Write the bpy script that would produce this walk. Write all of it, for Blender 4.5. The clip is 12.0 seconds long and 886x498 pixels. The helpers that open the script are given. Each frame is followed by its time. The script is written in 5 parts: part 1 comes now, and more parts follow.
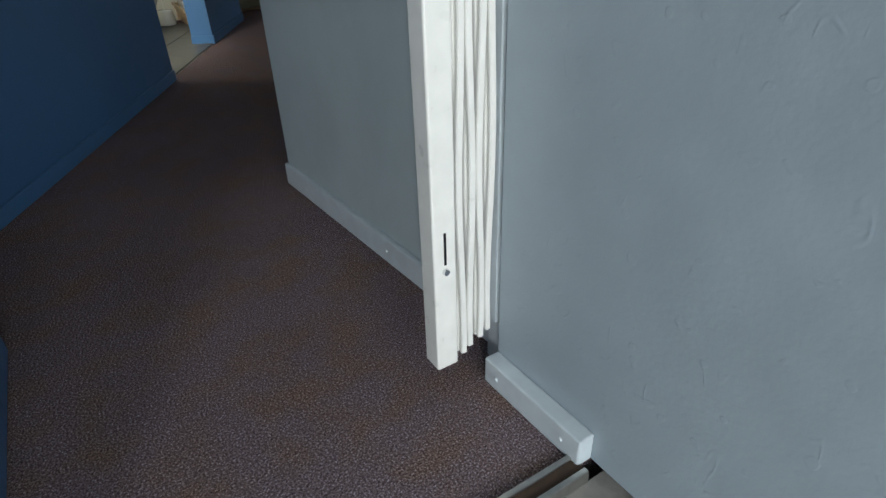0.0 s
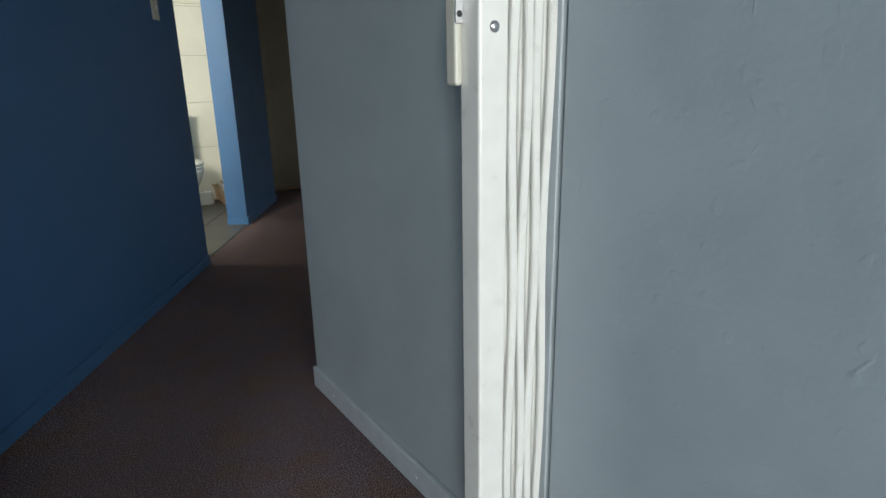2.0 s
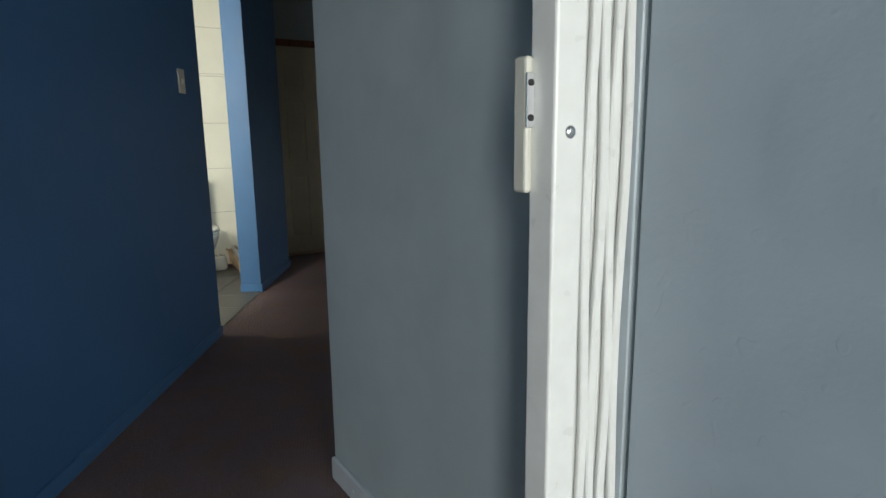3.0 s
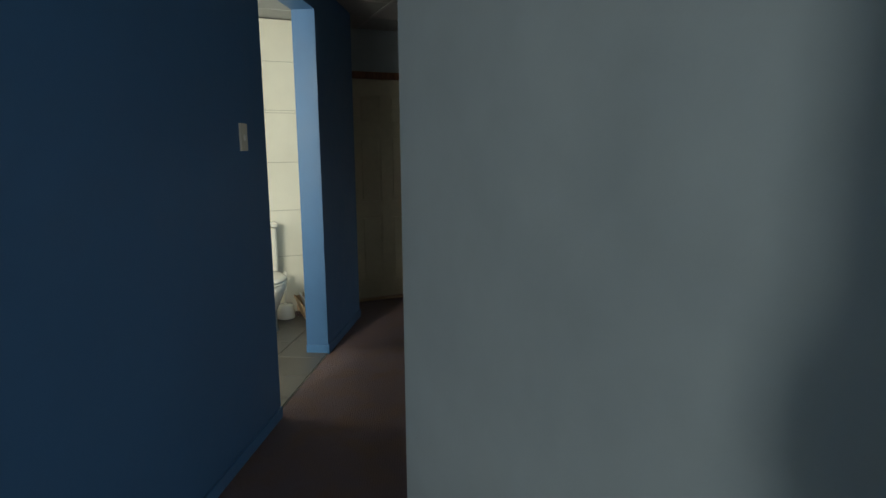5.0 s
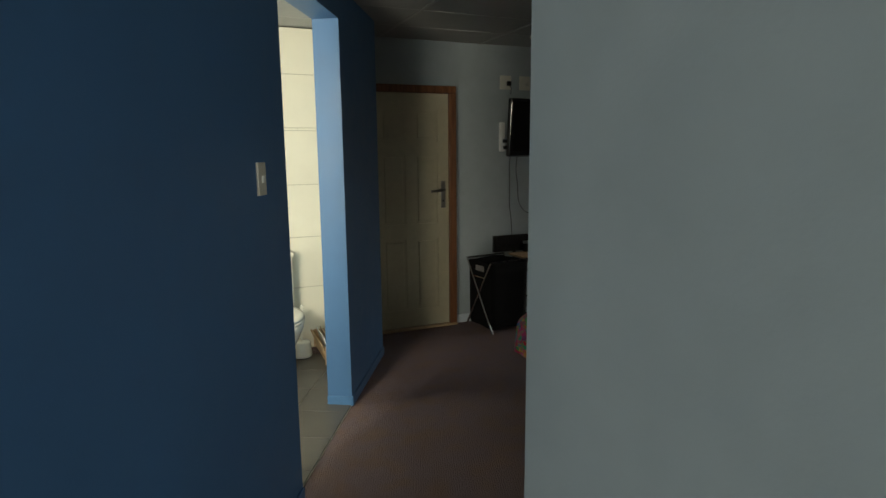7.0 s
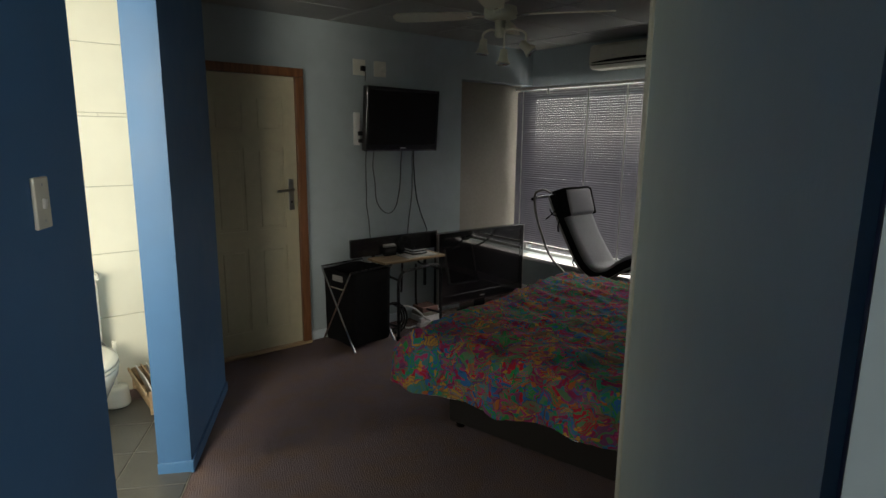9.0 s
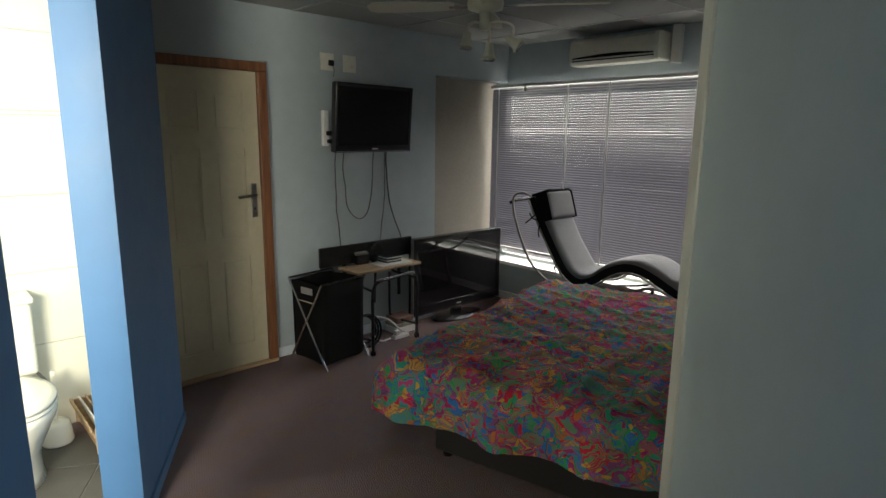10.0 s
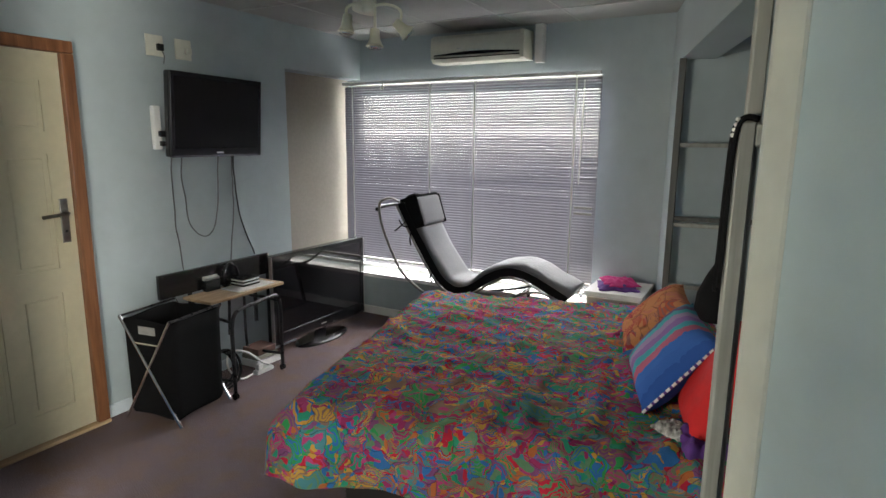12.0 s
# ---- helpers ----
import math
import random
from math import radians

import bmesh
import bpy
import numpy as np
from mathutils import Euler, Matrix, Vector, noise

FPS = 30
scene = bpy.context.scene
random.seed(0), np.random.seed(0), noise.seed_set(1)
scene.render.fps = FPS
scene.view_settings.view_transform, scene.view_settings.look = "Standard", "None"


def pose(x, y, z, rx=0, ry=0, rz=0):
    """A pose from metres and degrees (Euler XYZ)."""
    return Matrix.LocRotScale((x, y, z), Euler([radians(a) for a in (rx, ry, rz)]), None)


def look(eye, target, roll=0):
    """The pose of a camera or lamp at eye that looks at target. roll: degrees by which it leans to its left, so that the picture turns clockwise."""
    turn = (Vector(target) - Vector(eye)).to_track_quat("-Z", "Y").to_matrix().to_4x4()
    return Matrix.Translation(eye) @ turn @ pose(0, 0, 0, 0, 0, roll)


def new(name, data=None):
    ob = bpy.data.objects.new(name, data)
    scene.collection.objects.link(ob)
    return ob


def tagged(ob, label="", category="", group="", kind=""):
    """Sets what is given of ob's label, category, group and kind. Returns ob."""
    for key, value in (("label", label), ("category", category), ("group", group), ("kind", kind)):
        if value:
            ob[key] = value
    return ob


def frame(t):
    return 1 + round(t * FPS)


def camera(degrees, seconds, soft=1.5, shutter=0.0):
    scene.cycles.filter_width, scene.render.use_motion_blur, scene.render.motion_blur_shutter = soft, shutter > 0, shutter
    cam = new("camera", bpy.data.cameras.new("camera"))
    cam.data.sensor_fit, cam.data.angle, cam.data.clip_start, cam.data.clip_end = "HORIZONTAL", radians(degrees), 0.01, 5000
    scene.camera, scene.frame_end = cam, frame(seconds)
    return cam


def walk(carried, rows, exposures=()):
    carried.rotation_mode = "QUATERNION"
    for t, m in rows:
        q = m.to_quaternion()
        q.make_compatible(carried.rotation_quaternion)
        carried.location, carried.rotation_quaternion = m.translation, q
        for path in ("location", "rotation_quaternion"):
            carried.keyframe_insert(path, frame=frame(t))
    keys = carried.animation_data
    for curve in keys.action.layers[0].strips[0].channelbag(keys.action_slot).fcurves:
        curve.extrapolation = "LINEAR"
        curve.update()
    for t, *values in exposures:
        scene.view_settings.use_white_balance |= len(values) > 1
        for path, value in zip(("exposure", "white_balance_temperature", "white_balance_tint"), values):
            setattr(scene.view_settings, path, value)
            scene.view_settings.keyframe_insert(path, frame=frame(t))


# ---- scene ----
cam = camera(74.5, 12.0)
PATH = [
    (0, (0.56, 1.389, 0.909), (1.452, 2.841, -0.137), -1.9),
    (0.5, (0.575, 1.402, 0.938), (1.487, 2.897, -0.028), -2.0),
    (1, (0.57, 1.415, 0.994), (1.509, 2.955, 0.13), -1.7),
    (1.5, (0.553, 1.423, 1.056), (1.518, 3.017, 0.331), -1.3),
    (2, (0.546, 1.481, 1.089), (1.529, 3.127, 0.518), -1.1),
    (2.5, (0.536, 1.522, 1.116), (1.528, 3.202, 0.673), -0.8),
    (3, (0.536, 1.608, 1.145), (1.525, 3.306, 0.77), -0.7),
    (3.5, (0.592, 1.726, 1.186), (1.555, 3.442, 0.827), -0.7),
    (5.5, (0.716, 2.31, 1.462), (1.468, 4.135, 1.14), -0.4),
    (6, (0.709, 2.407, 1.532), (1.459, 4.233, 1.212), -0.4),
    (6.5, (0.716, 2.509, 1.534), (1.465, 4.336, 1.215), -0.4),
    (6.7, (0.719, 2.586, 1.53), (1.469, 4.412, 1.208), -0.5),
    (8.3, (0.771, 3.150, 1.606), (1.790, 4.828, 1.224), 0.8),
    (8.5, (0.772, 3.190, 1.604), (1.870, 4.819, 1.223), 0.8),
    (9, (0.811, 3.303, 1.605), (2.057, 4.822, 1.228), 0.6),
    (9.5, (0.871, 3.462, 1.637), (2.178, 4.926, 1.253), 0.6),
    (10, (0.913, 3.612, 1.634), (2.258, 5.041, 1.246), 0.7),
    (10.5, (0.926, 3.721, 1.636), (2.317, 5.108, 1.254), 0.7),
    (11, (0.900, 3.882, 1.636), (2.404, 5.147, 1.262), 0.7),
    (11.5, (0.916, 3.998, 1.633), (2.553, 5.085, 1.262), 0.6),
    (12, (0.988, 4.189, 1.604), (2.712, 5.134, 1.237), 0.5),
]
STOPS = [(0, -0.14, 6550, 10), (1.5, -0.17, 6650, 10), (3.0, -0.2, 6750, 10), (3.7, -0.32, 6800, 10), (5.5, -0.48, 7100, 6), (6.5, -0.15, 7550, 6), (8.5, 0.08, 7400, 8), (9.0, 0.25, 7250, 8), (9.5, 0.68, 7150, 8), (10.0, 1.05, 7200, 8), (10.5, 1.42, 7250, 8), (11.0, 1.5, 7250, 8), (12.0, 1.97, 6850, 9)]
walk(cam, [(t, look(eye, target, roll)) for t, eye, target, roll in PATH], STOPS)
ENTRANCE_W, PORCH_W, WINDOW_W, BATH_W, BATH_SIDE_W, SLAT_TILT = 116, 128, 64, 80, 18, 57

# ---- world, sun, large lights ----
world = bpy.data.worlds.new("sky")
scene.world = world
world.use_nodes = True
sky = world.node_tree.nodes.new("ShaderNodeTexSky")
sky.sky_type, sky.sun_disc = "NISHITA", False
sky.sun_elevation, sky.sun_rotation = radians(75), radians(54)
world.node_tree.links.new(sky.outputs[0], world.node_tree.nodes["Background"].inputs[0])
world.node_tree.nodes["Background"].inputs[1].default_value = 0.12


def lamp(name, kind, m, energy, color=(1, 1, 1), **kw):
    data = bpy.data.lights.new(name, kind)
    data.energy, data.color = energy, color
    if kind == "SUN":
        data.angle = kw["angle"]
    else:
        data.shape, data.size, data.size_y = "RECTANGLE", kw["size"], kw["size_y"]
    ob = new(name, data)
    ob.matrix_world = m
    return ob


lamp("sun", "SUN", look((8.0, 8.2, 14), (5, 6, 0)), 2.4, (1, 0.95, 0.86), angle=radians(0.6))
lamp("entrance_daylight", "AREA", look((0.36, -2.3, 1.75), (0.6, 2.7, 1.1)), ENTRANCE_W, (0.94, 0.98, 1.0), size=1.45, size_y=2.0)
# added fill from an unseen side of the porch, brightens the short wall
lamp("porch_fill", "AREA", look((-1.70, -2.3, 1.75), (0.9, 2.3, 1.1)), PORCH_W, (0.94, 0.98, 1.0), size=0.7, size_y=2.0)
lamp("window_daylight", "AREA", look((5.90, 6.40, 1.30), (3.90, 6.40, 0.30)), WINDOW_W, (0.97, 0.98, 1.0), size=3.4, size_y=1.6)
lamp("bathroom_daylight", "AREA", look((-0.10, 4.15, 1.70), (0.35, 7.4, 1.1)), BATH_W, (1.0, 0.97, 0.86), size=0.75, size_y=0.75)
# added fill low in the bathroom, brightens the bed side through the doorway
lamp("bathroom_side_fill", "AREA", look((-0.66, 6.55, 1.15), (1.3, 5.60, 0.9)), BATH_SIDE_W, (1.0, 0.97, 0.86), size=0.75, size_y=0.75)

# ---- materials ----


def material(name, color, rough=0.6, metal=0.0, grain=0.0, scale=40.0, bump=0.0, bscale=60.0, stain=0.0, sscale=2.0, spec=0.5, coat=0.0, tint=None):
    """A principled surface with grain at two scales: fine tone, broad stains, and bump."""
    m = bpy.data.materials.new(name)
    m.use_nodes = True
    nt = m.node_tree
    p = nt.nodes["Principled BSDF"]
    p.inputs["Roughness"].default_value, p.inputs["Metallic"].default_value = rough, metal
    p.inputs["Specular IOR Level"].default_value, p.inputs["Coat Weight"].default_value = spec, coat
    p.inputs["Base Color"].default_value = (*color, 1)
    co = nt.nodes.new("ShaderNodeTexCoord")
    last = None
    for amount, sc, det in ((grain, scale, 6), (stain, sscale, 4)):
        if amount <= 0:
            continue
        n = nt.nodes.new("ShaderNodeTexNoise")
        n.inputs["Scale"].default_value, n.inputs["Detail"].default_value = sc, det
        nt.links.new(co.outputs["Object"], n.inputs["Vector"])
        r = nt.nodes.new("ShaderNodeMapRange")
        r.inputs[1].default_value, r.inputs[2].default_value = 0.3, 0.7
        r.inputs[3].default_value, r.inputs[4].default_value = 1 - amount, 1 + amount * 0.6
        nt.links.new(n.outputs["Fac"], r.inputs[0])
        mix = nt.nodes.new("ShaderNodeVectorMath")
        mix.operation = "SCALE"
        if last is None:
            mix.inputs[0].default_value = color
        else:
            nt.links.new(last, mix.inputs[0])
        nt.links.new(r.outputs[0], mix.inputs["Scale"])
        last = mix.outputs[0]
        if sc == scale:
            rr = nt.nodes.new("ShaderNodeMapRange")
            rr.inputs[3].default_value, rr.inputs[4].default_value = max(0.02, rough - 0.12), min(1, rough + 0.1)
            nt.links.new(n.outputs["Fac"], rr.inputs[0])
            nt.links.new(rr.outputs[0], p.inputs["Roughness"])
    if last is not None:
        nt.links.new(last, p.inputs["Base Color"])
    if bump > 0:
        n = nt.nodes.new("ShaderNodeTexNoise")
        n.inputs["Scale"].default_value, n.inputs["Detail"].default_value = bscale, 5
        nt.links.new(co.outputs["Object"], n.inputs["Vector"])
        b = nt.nodes.new("ShaderNodeBump")
        b.inputs["Strength"].default_value, b.inputs["Distance"].default_value = bump, 0.01
        nt.links.new(n.outputs["Fac"], b.inputs["Height"])
        nt.links.new(b.outputs[0], p.inputs["Normal"])
    return m


def ramp(nt, source, stops, hard=False):
    r = nt.nodes.new("ShaderNodeValToRGB")
    r.color_ramp.interpolation = "CONSTANT" if hard else "LINEAR"
    el = r.color_ramp.elements
    while len(el) < len(stops):
        el.new(0.5)
    for e, (p, c) in zip(el, stops):
        e.position, e.color = p, (*c, 1)
    nt.links.new(source, r.inputs[0])
    return r.outputs[0]


def plaster(name, color, lumps=0.35, rough=0.5, runs=0.0):
    """Painted plaster: trowel swells, a fine tooth, and here and there a raised run or a nick."""
    m = material(name, color, rough, grain=0.05, scale=9, stain=0.06, sscale=1.3)
    nt = m.node_tree
    co, p = nt.nodes["Texture Coordinate"], nt.nodes["Principled BSDF"]

    def noise_at(sc, det=3, off=0.0, stretch=(1, 1, 1)):
        mp = nt.nodes.new("ShaderNodeMapping")
        mp.inputs["Location"].default_value, mp.inputs["Scale"].default_value = (off, off, off), stretch
        nt.links.new(co.outputs["Object"], mp.inputs[0])
        n = nt.nodes.new("ShaderNodeTexNoise")
        n.inputs["Scale"].default_value, n.inputs["Detail"].default_value = sc, det
        nt.links.new(mp.outputs[0], n.inputs["Vector"])
        return n.outputs["Fac"]

    def calc(op, a, b=0.0, c=0.0):
        n = nt.nodes.new("ShaderNodeMath")
        n.operation = op
        for k, v in enumerate((a, b, c)):
            if isinstance(v, (int, float)):
                n.inputs[k].default_value = v
            else:
                nt.links.new(v, n.inputs[k])
        return n.outputs[0]

    def band(v, lo, hi):
        n = nt.nodes.new("ShaderNodeMapRange")
        n.interpolation_type = "SMOOTHSTEP"
        n.inputs[1].default_value, n.inputs[2].default_value = lo, hi
        nt.links.new(v, n.inputs[0])
        return n.outputs[0]
    total = calc("MULTIPLY_ADD", noise_at(3.2, 2), 1.0, 0.0)
    total = calc("MULTIPLY_ADD", noise_at(16, 3), 0.16 if runs > 0.2 else 0.12, total)
    total = calc("MULTIPLY_ADD", noise_at(110 if runs > 0.2 else 150, 2), 0.045 if runs > 0.2 else 0.03, total)
    if runs > 0:
        line = calc("ABSOLUTE", calc("SUBTRACT", noise_at(13, 1.5, 3.1, (1, 1, 0.45)), 0.5))
        ridge = calc("SUBTRACT", 1.0, band(line, 0.0, 0.016))
        gate = band(noise_at(15.0, 2, 7.7), 0.58, 0.66)
        total = calc("MULTIPLY_ADD", calc("MULTIPLY", ridge, gate), 0.14 * runs, total)
        nick = calc("SUBTRACT", 1.0, band(noise_at(30, 1, 5.2), 0.28, 0.33))
        total = calc("MULTIPLY_ADD", nick, 0.12 * runs, total)
    b = nt.nodes.new("ShaderNodeBump")
    b.inputs["Strength"].default_value, b.inputs["Distance"].default_value = lumps, 0.02
    nt.links.new(total, b.inputs["Height"])
    nt.links.new(b.outputs[0], p.inputs["Normal"])
    return m


def carpet_material():
    """Ribbed cord carpet in brown and mauve flecks."""
    m = material("carpet", (0.06, 0.045, 0.045), 0.95, spec=0.03)
    nt = m.node_tree
    p, co = nt.nodes["Principled BSDF"], nt.nodes["Texture Coordinate"]
    mp = nt.nodes.new("ShaderNodeMapping")
    mp.inputs["Rotation"].default_value = (0, 0, radians(20))
    nt.links.new(co.outputs["Object"], mp.inputs[0])
    w = nt.nodes.new("ShaderNodeTexWave")
    w.inputs["Scale"].default_value, w.inputs["Distortion"].default_value = 28, 9.0
    w.inputs["Detail"].default_value, w.inputs["Detail Scale"].default_value = 3, 2.5
    nt.links.new(mp.outputs[0], w.inputs[0])
    n = nt.nodes.new("ShaderNodeTexNoise")
    n.inputs["Scale"].default_value, n.inputs["Detail"].default_value, n.inputs["Roughness"].default_value = 250, 4, 0.78
    nt.links.new(co.outputs["Object"], n.inputs[0])
    brown = ramp(nt, n.outputs["Fac"], [(0.34, (0.018, 0.012, 0.011)), (0.47, (0.113, 0.074, 0.060)), (0.56, (0.208, 0.142, 0.118)), (0.66, (0.50, 0.44, 0.42))])
    mauve = ramp(nt, n.outputs["Fac"], [(0.34, (0.018, 0.015, 0.019)), (0.47, (0.108, 0.079, 0.083)), (0.56, (0.195, 0.146, 0.156)), (0.66, (0.50, 0.48, 0.55))])
    patch = nt.nodes.new("ShaderNodeTexNoise")
    patch.inputs["Scale"].default_value, patch.inputs["Detail"].default_value = 7, 4
    nt.links.new(co.outputs["Object"], patch.inputs[0])
    pm = nt.nodes.new("ShaderNodeMapRange")
    pm.inputs[1].default_value, pm.inputs[2].default_value = 0.34, 0.56
    nt.links.new(patch.outputs["Fac"], pm.inputs[0])
    mx = nt.nodes.new("ShaderNodeMix")
    mx.data_type = "RGBA"
    nt.links.new(pm.outputs[0], mx.inputs["Factor"])
    nt.links.new(brown, mx.inputs["A"])
    nt.links.new(mauve, mx.inputs["B"])
    fleck = mx.outputs["Result"]
    big = nt.nodes.new("ShaderNodeTexNoise")
    big.inputs["Scale"].default_value, big.inputs["Detail"].default_value = 1.6, 4
    nt.links.new(co.outputs["Object"], big.inputs[0])
    tone = nt.nodes.new("ShaderNodeMath")
    tone.operation = "MULTIPLY_ADD"
    tone.inputs[1].default_value, tone.inputs[2].default_value = 0.15, 0.98
    nt.links.new(w.outputs["Fac"], tone.inputs[0])
    tone2 = nt.nodes.new("ShaderNodeMath")
    tone2.operation = "MULTIPLY_ADD"
    tone2.inputs[1].default_value = 0.5
    nt.links.new(big.outputs["Fac"], tone2.inputs[0])
    nt.links.new(tone.outputs[0], tone2.inputs[2])
    s = nt.nodes.new("ShaderNodeVectorMath")
    s.operation = "SCALE"
    nt.links.new(fleck, s.inputs[0])
    nt.links.new(tone2.outputs[0], s.inputs["Scale"])
    nt.links.new(s.outputs[0], p.inputs["Base Color"])
    h = nt.nodes.new("ShaderNodeMath")
    h.operation = "ADD"
    nt.links.new(w.outputs["Fac"], h.inputs[0])
    nt.links.new(n.outputs["Fac"], h.inputs[1])
    b = nt.nodes.new("ShaderNodeBump")
    b.inputs["Strength"].default_value, b.inputs["Distance"].default_value = 0.55, 0.005
    nt.links.new(h.outputs[0], b.inputs["Height"])
    nt.links.new(b.outputs[0], p.inputs["Normal"])
    return m


def wood(name, dark, light, scale=6.0, along="X", rough=0.45):
    m = material(name, light, rough)
    nt = m.node_tree
    p, co = nt.nodes["Principled BSDF"], nt.nodes["Texture Coordinate"]
    mp = nt.nodes.new("ShaderNodeMapping")
    mp.inputs["Scale"].default_value = {"X": (0.6, 9, 9), "Y": (9, 0.6, 9), "Z": (9, 9, 0.6)}[along]
    nt.links.new(co.outputs["Object"], mp.inputs[0])
    n = nt.nodes.new("ShaderNodeTexNoise")
    n.inputs["Scale"].default_value, n.inputs["Detail"].default_value, n.inputs["Distortion"].default_value = scale, 6, 0.6
    nt.links.new(mp.outputs[0], n.inputs[0])
    nt.links.new(ramp(nt, n.outputs["Fac"], [(0.3, dark), (0.7, light)]), p.inputs["Base Color"])
    b = nt.nodes.new("ShaderNodeBump")
    b.inputs["Strength"].default_value, b.inputs["Distance"].default_value = 0.15, 0.004
    nt.links.new(n.outputs["Fac"], b.inputs["Height"])
    nt.links.new(b.outputs[0], p.inputs["Normal"])
    return m


def paisley(name, palette, scale=9.0, seed=0.0):
    """Printed cotton: warped cells in many colours with swirling dark outlines."""
    m = material(name, palette[0], 0.95, spec=0.03)
    nt = m.node_tree
    p, co = nt.nodes["Principled BSDF"], nt.nodes["Texture Coordinate"]
    mp = nt.nodes.new("ShaderNodeMapping")
    mp.inputs["Location"].default_value = (seed, seed * 0.7, 0)
    nt.links.new(co.outputs["UV"], mp.inputs[0])
    warp = nt.nodes.new("ShaderNodeTexNoise")
    warp.inputs["Scale"].default_value, warp.inputs["Detail"].default_value = scale * 0.75, 2
    nt.links.new(mp.outputs[0], warp.inputs[0])
    wm = nt.nodes.new("ShaderNodeVectorMath")
    wm.operation = "MULTIPLY_ADD"
    wm.inputs[1].default_value = (0.15, 0.15, 0.0)
    nt.links.new(warp.outputs["Color"], wm.inputs[0])
    nt.links.new(mp.outputs[0], wm.inputs[2])
    cell = nt.nodes.new("ShaderNodeTexVoronoi")
    cell.inputs["Scale"].default_value = scale
    nt.links.new(wm.outputs[0], cell.inputs["Vector"])
    pick = nt.nodes.new("ShaderNodeSeparateColor")
    nt.links.new(cell.outputs["Color"], pick.inputs[0])
    n = len(palette)
    base = ramp(nt, pick.outputs[0], [(i / n, c) for i, c in enumerate(palette)], True)
    # rings inside each motif
    ring = nt.nodes.new("ShaderNodeMath")
    ring.operation = "MULTIPLY"
    ring.inputs[1].default_value = 34
    nt.links.new(cell.outputs["Distance"], ring.inputs[0])
    sn = nt.nodes.new("ShaderNodeMath")
    sn.operation = "SINE"
    nt.links.new(ring.outputs[0], sn.inputs[0])
    sw = nt.nodes.new("ShaderNodeMath")
    sw.operation = "GREATER_THAN"
    sw.inputs[1].default_value = 0.35
    nt.links.new(sn.outputs[0], sw.inputs[0])
    alt = ramp(nt, pick.outputs[1], [(i / n, palette[(i * 3 + 2) % n]) for i in range(n)], True)
    mix = nt.nodes.new("ShaderNodeMix")
    mix.data_type = "RGBA"
    nt.links.new(sw.outputs[0], mix.inputs["Factor"])
    nt.links.new(base, mix.inputs["A"])
    nt.links.new(alt, mix.inputs["B"])
    # small scattered leaves between the motifs
    leaf = nt.nodes.new("ShaderNodeTexVoronoi")
    leaf.inputs["Scale"].default_value = scale * 4.0
    nt.links.new(wm.outputs[0], leaf.inputs["Vector"])
    lp = nt.nodes.new("ShaderNodeSeparateColor")
    nt.links.new(leaf.outputs["Color"], lp.inputs[0])
    tint = ramp(nt, lp.outputs[2], [(i / n, palette[(i * 5 + 1) % n]) for i in range(n)], True)
    lsw = nt.nodes.new("ShaderNodeMath")
    lsw.operation = "GREATER_THAN"
    lsw.inputs[1].default_value = 0.62
    nt.links.new(lp.outputs[1], lsw.inputs[0])
    mix2 = nt.nodes.new("ShaderNodeMix")
    mix2.data_type = "RGBA"
    nt.links.new(lsw.outputs[0], mix2.inputs["Factor"])
    nt.links.new(mix.outputs["Result"], mix2.inputs["A"])
    nt.links.new(tint, mix2.inputs["B"])
    # fine hatching inside some motifs
    hatch = nt.nodes.new("ShaderNodeTexWave")
    hatch.inputs["Scale"].default_value, hatch.inputs["Distortion"].default_value = scale * 4.5, 1.5
    nt.links.new(wm.outputs[0], hatch.inputs[0])
    hs = nt.nodes.new("ShaderNodeMath")
    hs.operation = "GREATER_THAN"
    hs.inputs[1].default_value = 0.55
    nt.links.new(hatch.outputs["Fac"], hs.inputs[0])
    hp = nt.nodes.new("ShaderNodeMath")
    hp.operation = "GREATER_THAN"
    hp.inputs[1].default_value = 0.58
    nt.links.new(pick.outputs[2], hp.inputs[0])
    hm = nt.nodes.new("ShaderNodeMath")
    hm.operation = "MULTIPLY"
    nt.links.new(hs.outputs[0], hm.inputs[0])
    nt.links.new(hp.outputs[0], hm.inputs[1])
    mix3 = nt.nodes.new("ShaderNodeMix")
    mix3.data_type = "RGBA"
    nt.links.new(tint, mix3.inputs["B"])
    nt.links.new(hm.outputs[0], mix3.inputs["Factor"])
    nt.links.new(mix2.outputs["Result"], mix3.inputs["A"])
    edge = nt.nodes.new("ShaderNodeTexVoronoi")
    edge.feature = "DISTANCE_TO_EDGE"
    edge.inputs["Scale"].default_value = scale
    nt.links.new(wm.outputs[0], edge.inputs["Vector"])
    er = nt.nodes.new("ShaderNodeMapRange")
    er.inputs[1].default_value, er.inputs[2].default_value = 0.004, 0.018
    er.inputs[3].default_value, er.inputs[4].default_value = 0.5, 1.0
    nt.links.new(edge.outputs["Distance"], er.inputs[0])
    s = nt.nodes.new("ShaderNodeVectorMath")
    s.operation = "SCALE"
    nt.links.new(mix3.outputs["Result"], s.inputs[0])
    nt.links.new(er.outputs[0], s.inputs["Scale"])
    nt.links.new(s.outputs[0], p.inputs["Base Color"])
    weave = nt.nodes.new("ShaderNodeTexNoise")
    weave.inputs["Scale"].default_value, weave.inputs["Detail"].default_value = 13, 5
    nt.links.new(co.outputs["Object"], weave.inputs[0])
    b = nt.nodes.new("ShaderNodeBump")
    b.inputs["Strength"].default_value, b.inputs["Distance"].default_value = 0.55, 0.03
